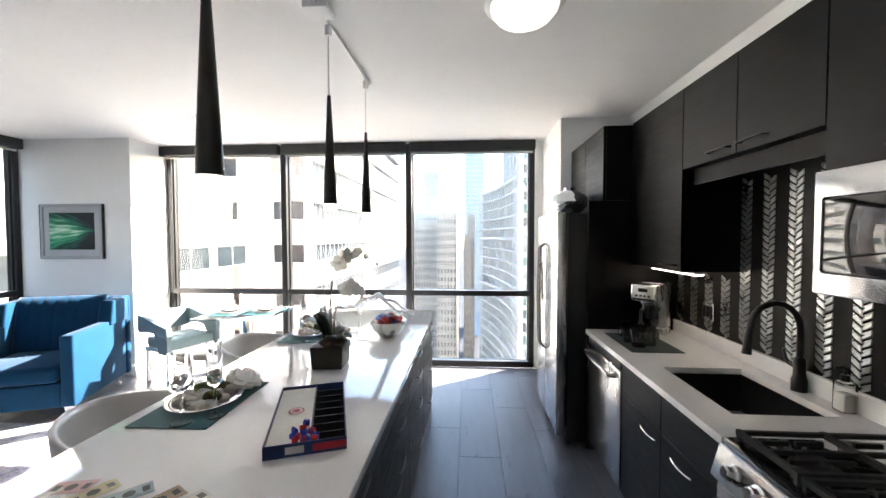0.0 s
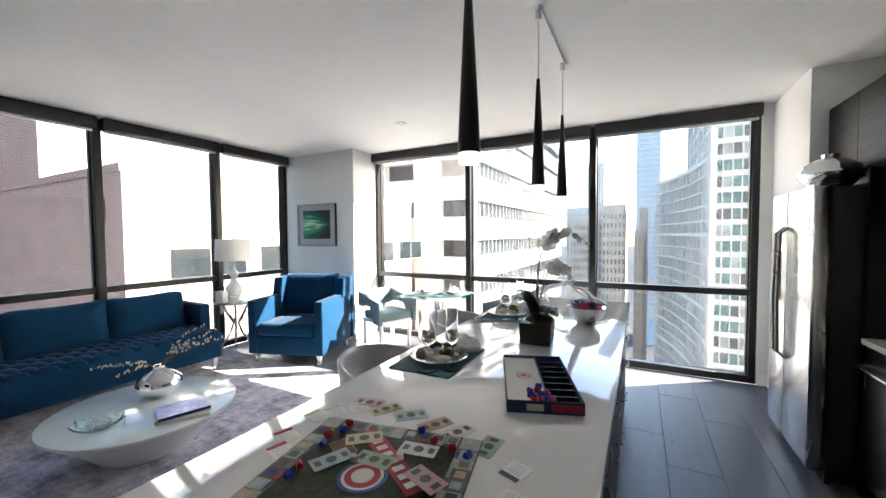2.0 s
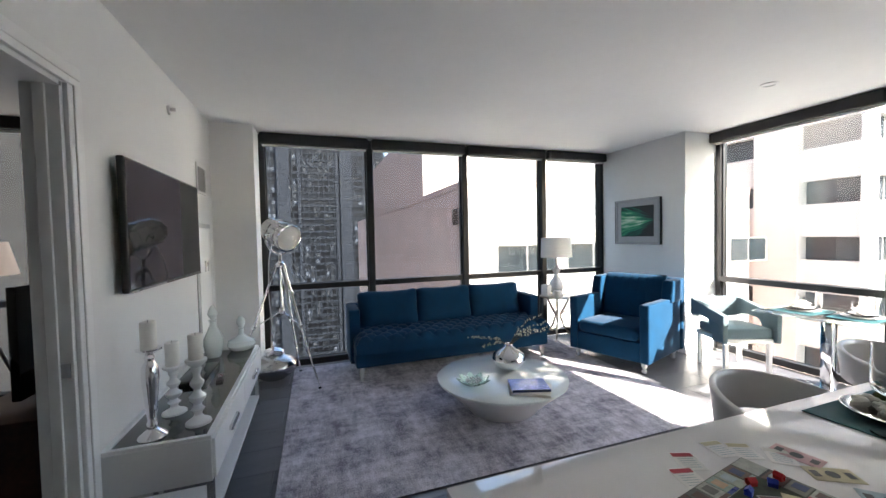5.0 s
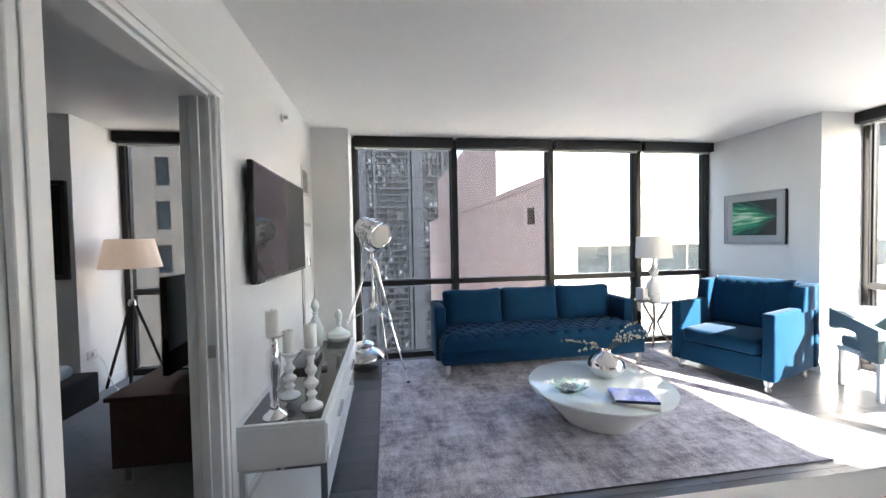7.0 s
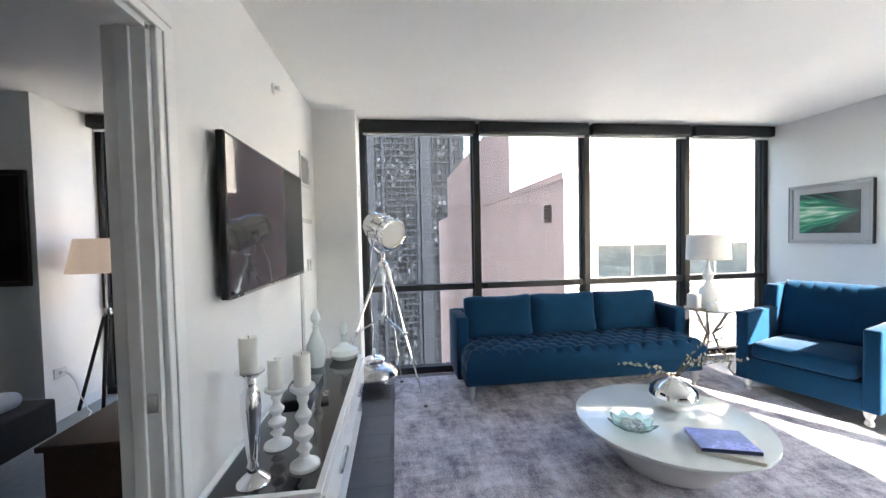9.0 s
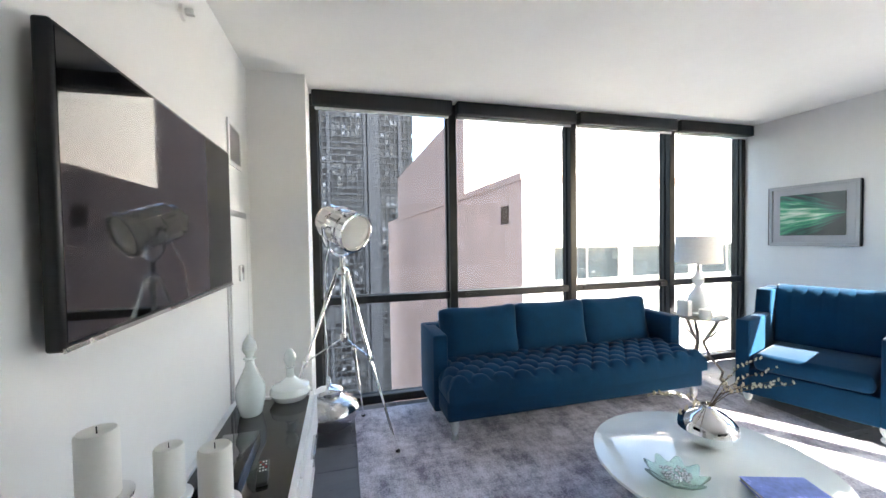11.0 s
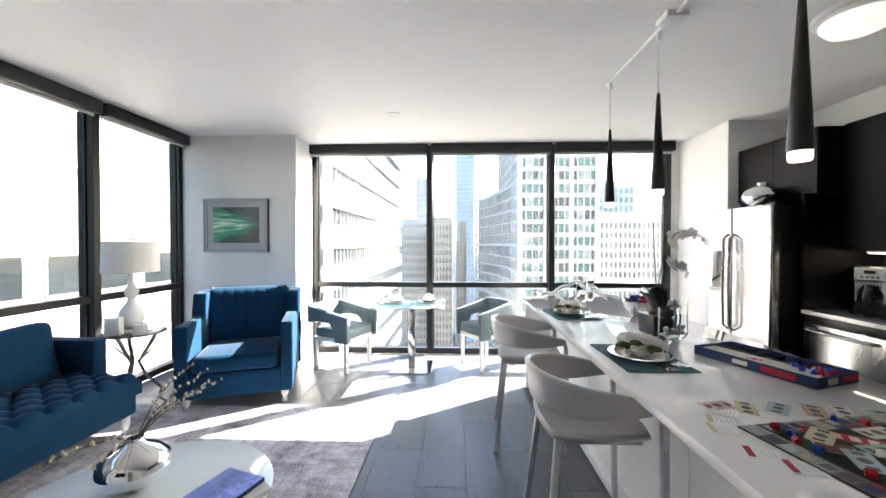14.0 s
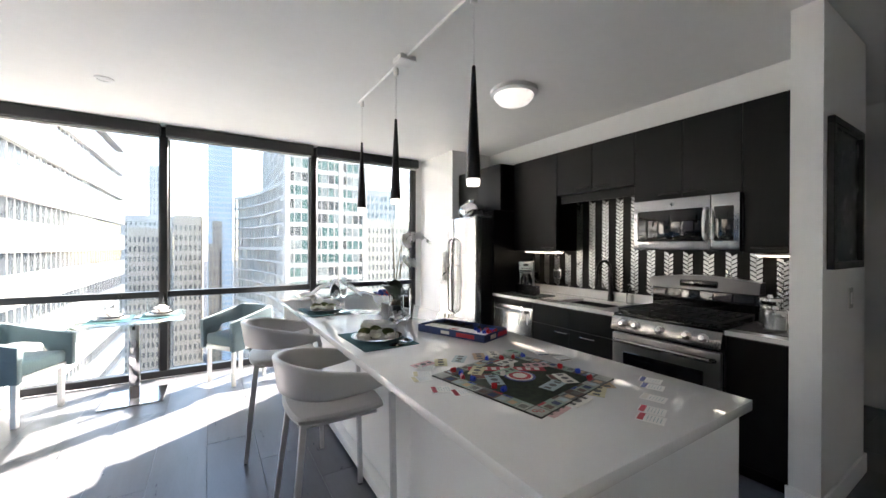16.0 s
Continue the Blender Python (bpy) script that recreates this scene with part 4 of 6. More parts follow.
for x, y, a, mi in ((-.98, .33, 12, 0), (-.90, .315, 60, 1), (-.80, .315, 45, 2), (-.70, .30, 60, 3), (-.62, .29, 65, 4), (-.51, .26, 85, 5), (-.85, -.285, 12, 0), (-.73, -.275, 10, 4), (-.60, -.255, 30, 1), (-.51, -.215, 55, 3)):
    note(x - .01, y - .03, a, mi, .9012)
def deed(x, y, a, col):
    d = thing("title_card", "white printed title card with a coloured band", "card", pose(x + .045, y + .02, .9012, 0, 0, a), "title cards")
    part("card", cube(B(), -.03, .03, -.038, .038, 0, .001), DEEDW, d)
    part("colour_band", cube(B(), -.027, .027, .018, .034, .001, .0015), col, d)
    for k in range(5):
        part("text_line", cube(B(), -.02, .02, .008 - .009 * k, .0095 - .009 * k, .001, .0013), NOTES[2], d)
for x, y, a, c in ((-1.08, .15, 80, NOTES[1]), (-1.05, .20, 65, NOTES[1]), (-1.07, .02, 70, REDC), (-1.02, -.04, 75, REDC), (-.42, .16, 160, NAVY), (-.40, .05, 165, CELLS[3]), (-.66, -.50, 20, REDC), (-.60, -.47, 20, REDC), (-.50, -.42, 15, PAPER), (-.40, -.36, 20, BLUEC), (-.34, -.32, 20, BLUEC), (-1.0, .26, 50, PAPER)):
    deed(x, y, a, c)
def house(x, y, a, mat, col, z=.9058):
    h = thing("game_house", "small %s plastic house game piece" % col, "game piece", pose(x + .048, y + .024, z, 0, 0, a), "game houses")
    b = cube(B(), -.009, .009, -.007, .007, 0, .010)
    v = [b.verts.new(q) for q in ((-.010, -.008, .010), (.010, -.008, .010), (.010, .008, .010), (-.010, .008, .010), (-.010, 0, .018), (.010, 0, .018))]
    for f in ((0, 1, 5, 4), (2, 3, 4, 5), (0, 4, 3), (1, 2, 5), (0, 3, 2, 1)):
        b.faces.new([v[i] for i in f])
    part("body", b, mat, h)
for i, (x, y) in enumerate(((-.94, .14), (-.93, .10), (-.95, .06), (-.93, .02), (-.91, -.08), (-.90, -.12), (-.60, .16), (-.55, .15), (-.53, -.05), (-.52, -.13), (-.54, -.20), (-.72, .20), (-.66, .17))):
    house(x, y, 37 * i, (REDP, BLUEP)[i % 2], ("red", "blue")[i % 2])
for x, y, a in ((-.80, .0, 20), (-.70, .06, 55)):
    d = thing("die", "white die with black dots", "die", pose(x + .048, y + .024, .9085, 0, 0, a), "dice")
    part("body", bev(cube(B(), -.008, .008, -.008, .008, 0, .016), .002, 1), PAPER, d)
    for dx, dy in ((0, 0), (.004, .004), (-.004, -.004)):
        part("dot", lathe(B(), [(.0014, .0159), (.0014, .0163)], (dx, dy, 0), 8), BLACK, d)
# game box
gx = thing("game_box", "open navy game box with a white tray", "box", pose(-.455, .735, .901, 0, 0, 20))
b = cube(B(), -.124, .124, -.235, .235, 0, .003)
for q in ((-.124, -.121, -.235, .235), (.121, .124, -.235, .235), (-.121, .121, -.235, -.232), (-.121, .121, .232, .235)):
    cube(b, *q, .003, .042)
part("box_base", b, NAVY, gx)
part("tray", cube(B(), -.120, .01, -.231, .231, .003, .030), PAPER, gx, "white printed card tray")
part("divider", cube(B(), .01, .014, -.231, .231, .003, .038), BLACK, gx)
for i in range(8):
    part("divider", cube(B(), .014, .120, -.231 + .058 * i, -.228 + .058 * i, .003, .034), BLACK, gx)
part("slot_floor", cube(B(), .014, .120, -.231, .231, .003, .006), BLACK, gx)
part("side_print", cube(B(), .02, .12, -.2365, -.235, .010, .032), REDC, gx)
part("side_print", cube(B(), -.06, -.005, -.2365, -.235, .010, .032), PAPER, gx)
part("side_print", cube(B(), -.1255, -.124, -.17, -.05, .010, .032), REDC, gx)
part("side_print", cube(B(), -.1255, -.124, .0, .06, .012, .030), PAPER, gx)
for r, z, m in ((.028, .0305, REDC), (.022, .0309, PAPER), (.014, .0313, REDC)):
    part("tray_emblem", lathe(B(), [(r, .030), (r, z)], (-.05, .02, 0), 24), m, gx)
Z = gx.matrix_basis
rnd = random.Random(9)
for i in range(20):
    p = Z @ Vector((rnd.uniform(-.105, -.015), rnd.uniform(-.22, -.10), 0))
    house(p.x, p.y, 360 * rnd.random(), (BLUEP, REDP, BLUEP)[i % 3], ("blue", "red", "blue")[i % 3], .9325)


# bar stools
def bar_stool(m):
    s = thing("bar_stool", "grey moulded barrel-back bar stool with metal legs", "stool", m, "bar stools at the island")
    b = B()
    spine = [(.225 - .225 * i / 6, .255) for i in range(6)]
    spine += [(-.265 * math.sin(math.pi * i / 22), .255 * math.cos(math.pi * i / 22)) for i in range(23)]
    spine += [(.225 * (i + 1) / 6, -.255) for i in range(6)]
    n, k, vs = len(spine) - 1, 6, []
    for i, (x, y) in enumerate(spine):
        e = abs(i / n - .5) * 2
        ztop = .888 - .10 * e ** 1.7
        zbot = ztop - .034 - .128 * (1 - e ** 2.4)
        for j in range(k + 1):
            t = j / k
            lean = 1 + .10 * (t - .5) * (1 - e)
            vs.append(b.verts.new((x * lean if x < 0 else x, y * (1 + .03 * (t - .5)), zbot + (ztop - zbot) * t)))
    for i in range(n):
        for j in range(k):
            q = (k + 1) * i + j
            b.faces.new((vs[q], vs[q + 1], vs[q + k + 2], vs[q + k + 1]))
    o = part("backrest", b, SHELL, s)
    o.modifiers.new("thick", "SOLIDIFY").thickness = .024
    o.modifiers.new("round", "BEVEL").width = .006
    b = B()
    lathe(b, [(.16, .612), (.205, .618), (.218, .63), (.218, .642), (.205, .652), (.12, .646), (.0, .642)], seg=40)
    for v in b.verts:
        q = max(abs(v.co.x), abs(v.co.y)) / max(math.hypot(v.co.x, v.co.y), 1e-6)
        v.co.x, v.co.y = v.co.x * (1 + .26 * (1 - q) / .293) * 1.02, v.co.y * (1 + .26 * (1 - q) / .293) * 1.02
    part("seat", b, GREYSH, s)
    for sx, sy in ((1, 1), (1, -1), (-1, 1), (-1, -1)):
        tx, ty = .17 * sx, .17 * sy
        b = B()
        d = Vector((.235 * sx, .235 * sy, 0)) - Vector((tx, ty, .63))
        pts = [Vector((tx, ty, .63)), Vector((.235 * sx, .235 * sy, .0))]
        if sx > 0:
            pts = [Vector((.205, .25 * sy, .785)), Vector((.222, .25 * sy, .74)), Vector((.225, .248 * sy, .60)), Vector((.24, .242 * sy, 0))]
        tube(b, pts, .019, 4, .017)
        part("leg", b, ALU, s)
        part("foot_glide", lathe(B(), [(.014, 0), (.014, .006)], (.235 * sx, .235 * sy, 0), 10), BLACK, s)
    part("seat_rail", tube(B(), [(-.17, -.17, .60), (.17, -.17, .60), (.17, .17, .60), (-.17, .17, .60), (-.17, -.17, .60)], .009, 6), ALU, s)
    return s


st = bar_stool(pose(-1.20, .82, 0, 0, 0, 0))
copy_thing(st, pose(-1.268, 1.85, 0, 0, 0, -6))


# ---- living room ----
rug = thing("area_rug", "large distressed grey-lilac velvet rug under the sofa", "rug")
b = B()
cube(b, -4.93, -2.40, -1.12, 2.27, .0, .012)
part("rug_body", bev(b, .004, 1), RUG, rug)
part("binding", bev(cube(B(), -2.412, -2.398, -1.125, 2.275, .001, .010), .002, 1), M("rug_binding", (.10, .095, .11), .9, var=.2, scale=30), rug, "dark bound edge")


def tuft(x0, x1, y0, y1, z0, z1, n, m, bulge=.0, nx=84, ny=260, dep=.03):
    """A buttoned cushion: a closed slab whose top is dimpled in a diamond pattern."""
    b = B()
    def top(u, v):
        x, y = x0 + (x1 - x0) * u, y0 + (y1 - y0) * v
        p, q = u * n - .5, v * m
        e, g = p / 2 + q, q - p / 2
        puff = abs(math.sin(math.pi * e) * math.sin(math.pi * g)) ** .42
        r2 = (e - round(e)) ** 2 + (g - round(g)) ** 2
        d = .62 * (1 - puff) + .55 * math.exp(-26 * r2)
        edge = min(u, 1 - u, v * 2.2, (1 - v) * 2.2)
        r = 1 - min(edge / .11, 1)
        z = z1 - dep * d * (1 - .5 * r) - .085 * r ** 2.6
        x += bulge * math.sin(math.pi * v) * u
        return Vector((x, y, z))
    g = [[b.verts.new(top(i / nx, j / ny)) for j in range(ny + 1)] for i in range(nx + 1)]
    for i in range(nx):
        for j in range(ny):
            b.faces.new((g[i][j], g[i + 1][j], g[i + 1][j + 1], g[i][j + 1]))
    rim = [g[i][0] for i in range(nx + 1)] + [g[nx][j] for j in range(1, ny + 1)] + [g[i][ny] for i in range(nx - 1, -1, -1)] + [g[0][j] for j in range(ny - 1, 0, -1)]
    low = [b.verts.new((v.co.x, v.co.y, z0)) for v in rim]
    for i in range(len(rim)):
        k = (i + 1) % len(rim)
        b.faces.new((rim[i], low[i], low[k], rim[k]))
    b.faces.new(low)
    return b


def pillow(c, sx, sy, sz, tilt=0, seed=0, e=.38):
    """A plump square cushion, thin along x."""
    b = B()
    rnd = random.Random(seed)
    m = bmesh.ops.create_uvsphere(b, u_segments=40, v_segments=24, radius=1)
    R = Matrix.Rotation(radians(tilt), 3, "Y")
    for v in m["verts"]:
        x, y, z = v.co.z, v.co.x, v.co.y
        rr = math.hypot(y, z) or 1e-6
        ca, sa = y / rr, z / rr
        f = lambda t: math.copysign(abs(t) ** e, t)
        ky, kz = f(ca) * rr ** .55, f(sa) * rr ** .55
        k = max(abs(ky), abs(kz))
        th = math.copysign(abs(x) ** .6, x) * (1 - .35 * k ** 6)
        p = Vector((th * sx, ky * sy * (1 - .07 * (1 - kz * kz)), kz * sz * (1 - .12 * (1 - ky * ky)) + .007 * math.sin(9 * ky + seed)))
        v.co = R @ p + Vector(c)
    return b


def acrylic_leg(parent, x, y, h=.11):
    o = part("leg", lathe(B(), [(.018, 0), (.026, .01), (.026, .03), (.016, .045), (.03, .075), (.034, h)], (x, y, 0), 18), ACRYL, parent, "clear turned acrylic leg")


sofa = thing("sofa", "blue velvet sofa with a button-tufted bench seat", "sofa", pose(-4.625, .66, 0))
b = rbox(-.33, .405, -1.15, 1.15, .15, .30, .02, 3)
for v in b.verts:
    if v.co.x > .2:
        v.co.x += .05 * (1 - (v.co.y / 1.15) ** 2)
part("base", b, VELVET, sofa)
part("seat_cushion", tuft(-.22, .445, -1.15, 1.15, .305, .482, 7, 14, .05, dep=.046), VELVET, sofa, "deep button-tufted seat cushion")
part("back_frame", rbox(-.355, -.22, -1.17, 1.17, .125, .72, .03, 3), VELVET, sofa)
for s in (-1, 1):
    part("arm", rbox(-.36, .145, min(s * 1.07, s * 1.185), max(s * 1.07, s * 1.185), .12, .715, .018, 3), VELVET, sofa)
for i, y in enumerate((-.705, -.005, .695)):
    part("back_cushion", pillow((-.15, y, .645), .105, .375, .235, -11, i, .24), VELVET, sofa, "plump blue velvet back cushion")
for x, y in ((.365, -1.09), (.365, 1.09), (-.30, -1.12), (-.30, 1.12)):
    acrylic_leg(sofa, x, y, .153)

ac = thing("armchair", "blue velvet armchair with a channel-tufted back", "armchair", pose(-3.85, 2.625, 0, 0, 0, 19.7) @ Matrix.Diagonal((1.075, 1.02, 1, 1)))
part("base", rbox(-.34, .34, -.42, .40, .115, .33, .015, 3), VELVET, ac)
b = rbox(-.315, .315, -.44, .24, .33, .475, .045, 4)
part("seat_cushion", b, VELVET, ac)
for s in (-1, 1):
    part("arm", rbox(min(s * .335, s * .43), max(s * .335, s * .43), -.42, .40, .115, .735, .014, 3), VELVET, ac)
    b = rbox(min(s * .335, s * .45), max(s * .335, s * .45), .10, .44, .70, .945, .016, 3)
    for v in b.verts:
        if v.co.y < .25 and v.co.z > .8:
            v.co.y += .05
    part("wing", b, VELVET, ac)
b = B()
vs = []
for i in range(43):
    for j in range(13):
        u, v = i / 42, j / 12
        ch = abs(math.sin(math.pi * u * 7))
        x = -.32 + .64 * u
        z = .46 + .49 * v
        y = .22 + .09 * v - (.003 + .004 * v ** 4) * ch ** .6 + .03 * (v > .99)
        vs.append(b.verts.new((x, y, z)))
for i in range(42):
    for j in range(12):
        q = 13 * i + j
        b.faces.new((vs[q], vs[q + 13], vs[q + 14], vs[q + 1]))
part("back_cushion", b, VELVET, ac, "vertical channel-tufted back cushion").modifiers.new("thick", "SOLIDIFY").thickness = -.06
part("back_frame", rbox(-.45, .45, .385, .46, .115, .952, .02, 3), VELVET, ac)
for x, y in ((.36, -.36), (-.36, -.36), (.36, .38), (-.36, .38)):
    acrylic_leg(ac, x, y, .118)

ct = thing("coffee_table", "round white coffee table with a glossy glass top", "coffee table", pose(-3.205, .64, 0))
part("pedestal", lathe(B(), [(.50, .012), (.53, .014), (.60, .06), (.78, .16), (.95, .24), (.985, .262)], seg=72, sx=.548, sy=.548), WHITEP, ct, "tapered white bowl-shaped pedestal")
part("top", lathe(B(), [(.97, .263), (1.0, .268), (1.0, .282), (.985, .286), (0, .286)], seg=80, sx=.556, sy=.556), MILK, ct, "pale glossy glass top")
va = thing("silver_vase", "round mirrored silver vase with pussy willow", "vase", pose(-3.32, .775, .287))
part("body", lathe(B(), [(.05, 0), (.075, .006), (.125, .05), (.148, .095), (.14, .135), (.095, .175), (.045, .20), (.034, .215), (.038, .228), (.030, .228), (.028, .205)], seg=44), CHROME, va)
rnd = random.Random(3)
budm = mesh_of("bud", blob(B(), (0, 0, 0), .006, .006, .012, 7), BUD)
for i, (dx, dy, dz) in enumerate(((.10, .36, .20), (.16, .30, .16), (.06, .30, .26), (.18, .38, .14), (-.06, -.32, .08), (-.02, -.38, .10), (.10, -.30, .04), (.22, .12, .18))):
    pts = [Vector((0, 0, .20)), Vector((dx * .25, dy * .25, .24 + dz * .35)), Vector((dx * .6, dy * .6, .23 + dz * .75)), Vector((dx, dy, .22 + dz))]
    br = part("branch", tube(B(), pts, .0032, 6, .0012), STEM, va)
    for k in range(11):
        t = .35 + .65 * k / 10
        q = t * 3
        p = pts[min(int(q), 2)].lerp(pts[min(int(q), 2) + 1], q - min(int(q), 2))
        piece("bud", budm, br, pose(p.x + rnd.uniform(-.012, .012), p.y + rnd.uniform(-.012, .012), p.z + rnd.uniform(-.004, .014), rnd.uniform(-50, 50), rnd.uniform(-50, 50), 0))
gd = thing("glass_dish", "mint green ruffled glass dish of silver beads", "dish", pose(-3.115, .335, .287))
b = B()
rings = []
for r, z in ((.02, 0), (.06, .006), (.085, .024), (.105, .034), (.125, .040)):
    rings.append([b.verts.new(((r + (.016 * math.sin(9 * a) * (r / .125) ** 3)) * math.cos(a), (r + (.016 * math.sin(9 * a) * (r / .125) ** 3)) * math.sin(a), z + .012 * math.sin(9 * a) * (r / .125) ** 2)) for a in (2 * math.pi * i / 72 for i in range(72))])
for p, q in zip(rings, rings[1:]):
    for i in range(72):
        b.faces.new((p[i], p[(i + 1) % 72], q[(i + 1) % 72], q[i]))
b.faces.new(rings[0][::-1])
part("dish", b, MINT, gd).modifiers.new("thick", "SOLIDIFY").thickness = .004
bead = mesh_of("bead", blob(B(), (0, 0, 0), .009, .008, .006, 7), HAMMER)
for i in range(70):
    a, r = rnd.random() * 6.3, .068 * math.sqrt(rnd.random())
    piece("bead", bead, gd, pose(r * math.cos(a), r * math.sin(a), .022 + .016 * rnd.random(), 0, 0, 40 * i))
for i, (x, y, z, a, hw, hd, t, m1, lab) in enumerate(((-2.83, .70, .287, 54, .15, .115, .022, PAPER, "white hardcover book lying on the coffee table"), (-2.855, .69, .310, 72, .145, .11, .020, LILAC, "blue photo book lying on another book"))):
    bk = thing("book", lab, "book", pose(x, y, z, 0, 0, a), "coffee table books")
    part("pages", cube(B(), -hw + .006, hw - .004, -hd + .004, hd - .004, .003, t - .003), PAPER, bk)
    part("cover", rbox(-hw, hw, -hd, hd, 0, .003, .001, 1), m1, bk)
    part("cover", rbox(-hw, hw, -hd, hd, t - .003, t, .001, 1), m1, bk)
    part("spine", rbox(-hw, hw, -hd - .003, -hd, 0, t, .001, 1), [PAPER, NAVY][i], bk)

# side table and lamp
et = thing("side_table", "round side table on bronze antler legs", "side table", pose(-4.62, 2.24, 0))
part("top", lathe(B(), [(.22, .645), (.235, .65), (.235, .66), (.225, .664), (0, .664)], seg=40), BRONZE, et)
for k in range(3):
    a = k * 2.1 + .5
    c, s = math.cos(a), math.sin(a)
    pts = [(.16 * c, .16 * s, .645), (.10 * c, .10 * s, .52), (.03 * c, .03 * s, .40), (.08 * c, .08 * s, .27), (.19 * c, .19 * s, .14), (.17 * c, .17 * s, .06), (.23 * c, .23 * s, .0)]
    fine = []
    for i in range(len(pts) - 1):
        for t in (0, .5):
            fine.append(Vector(pts[i]).lerp(Vector(pts[i + 1]), t))
    b = tube(B(), fine + [Vector(pts[-1])], .016, 10, .009)
    tube(b, [(.03 * c, .03 * s, .40), (.10 * c - .06 * s, .10 * s + .06 * c, .47), (.14 * c - .12 * s, .14 * s + .12 * c, .55)], .012, 8, .005)
    part("leg", b, BRONZE, et)
tl = thing("table_lamp", "white sculpted table lamp with a drum shade", "table lamp", pose(-4.64, 2.24, .664))
part("base", lathe(B(), [(.085, 0), (.085, .02), (.06, .03), (.075, .06), (.095, .12), (.085, .19), (.04, .25), (.028, .29), (.05, .33), (.055, .36), (.03, .40), (.02, .43), (.012, .52)], seg=32), WHITEG, tl)
part("shade", lathe(B(), [(.205, .52), (.195, .785), (.191, .785), (.201, .52)], seg=48), LAMPSH, tl, "white linen drum shade")
part("finial", lathe(B(), [(.006, .78), (.006, .80), (.012, .81), (0, .82)], seg=12), CHROME, tl)
part("spider", tube(B(), [(-.19, 0, .775), (0, 0, .78), (.19, 0, .775)], .003, 6), CHROME, tl)
cd = thing("candle_block", "square white block candle on the side table", "candle", pose(-4.66, 2.09, .664, 0, 0, 15))
part("wax", rbox(-.055, .055, -.04, .04, 0, .15, .006), WAX, cd)
cd = thing("candle_block", "low round white candle on the side table", "candle", pose(-4.48, 2.14, .664))
part("wax", lathe(B(), [(.05, 0), (.052, .01), (.052, .085), (.046, .09), (0, .086)], seg=26), WAX, cd)

# wall picture
pc = thing("framed_picture", "silver framed abstract print of green light streaks", "picture", pose(-4.385, 3.398, 1.645))
b = cube(B(), -.377, .377, -.03, 0, .28, .315); cube(b, -.377, .377, -.03, 0, -.315, -.28); cube(b, -.377, -.345, -.03, 0, -.28, .28); cube(b, .345, .377, -.03, 0, -.28, .28)
part("frame", bev(b, .003, 1), M("satin_silver_frame", (.40, .40, .41), .5, .35, var=.05, scale=8), pc, "satin silver frame")
for x in (-.385, .3772):
    part("side_strip", cube(B(), x, x + .0078, -.03, 0, -.31, .31), BLACK, pc, "black edge of the frame")
part("mount", cube(B(), -.345, .345, -.016, -.004, -.28, .28), M("silver_mount", (.46, .46, .47), .6, var=.04), pc)
part("print", cube(B(), -.275, .275, -.020, -.0165, -.205, .215), PRINT, pc)
hp = thing("framed_picture", "black framed dark print on the hall wall", "picture", pose(1.30, -.493, 1.70))
b = cube(B(), -.30, .30, -.03, 0, .36, .40); cube(b, -.30, .30, -.03, 0, -.40, -.36); cube(b, -.30, -.26, -.03, 0, -.36, .36); cube(b, .26, .30, -.03, 0, -.36, .36)
part("frame", bev(b, .003, 1), BLACK, hp)
part("print", cube(B(), -.26, .26, -.012, -.004, -.36, .36), M("dark_photo_print", (.035, .036, .038), .25, var=.7, scale=9), hp)
sw = thing("light_switch", "white wall light switch plate", "switch")
part("cover_plate", rbox(1.42, 1.50, -.497, -.491, 1.06, 1.18, .002, 1), WHITEG, sw)
part("rocker", rbox(1.445, 1.475, -.50, -.497, 1.085, 1.155, .002, 1), WHITEP, sw)

# television wall
tv = thing("television", "black flat screen television mounted on the wall", "television")
b = rbox(-3.945, -2.665, -1.80, -1.765, 1.235, 1.945, .008, 3)
part("body", b, BLACK, tv)
part("screen", cube(B(), -3.932, -2.678, -1.765, -1.7635, 1.254, 1.932), M("tv_glass", (.006, .006, .007), .04, var=0, spec=.4), tv, "glossy dark screen")
part("trim", cube(B(), -3.945, -2.665, -1.766, -1.7625, 1.2345, 1.245), STEELH, tv)
part("wall_bracket", cube(B(), -3.5, -3.1, -1.83, -1.80, 1.40, 1.75), BLACK, tv)
co = thing("media_console", "white media console with black glass top", "console")
b = cube(B(), -4.13, -2.44, -1.825, -1.375, .30, .515)
part("body", bev(b, .003, 1), WHITEP, co)
part("top_glass", cube(B(), -4.105, -2.465, -1.80, -1.40, .516, .520), BLACKGL, co, "black glass top inset")
b = cube(B(), -4.13, -2.44, -1.825, -1.801, .516, .532); cube(b, -4.13, -2.44, -1.399, -1.375, .516, .532); cube(b, -4.13, -4.106, -1.801, -1.399, .516, .532); cube(b, -2.464, -2.44, -1.801, -1.399, .516, .532)
part("top_rim", b, WHITEP, co)
for x0, x1 in ((-4.12, -3.285), (-3.275, -2.45)):
    d = part("drawer_front", rbox(x0, x1, -1.375, -1.36, .31, .51, .002, 1), WHITEP, co)
    part("handle", rbox((x0 + x1) / 2 - .10, (x0 + x1) / 2 + .10, -1.36, -1.34, .395, .42, .003), STEEL, d)
part("shelf", rbox(-4.09, -2.48, -1.80, -1.38, .06, .085, .002, 1), WHITEP, co)
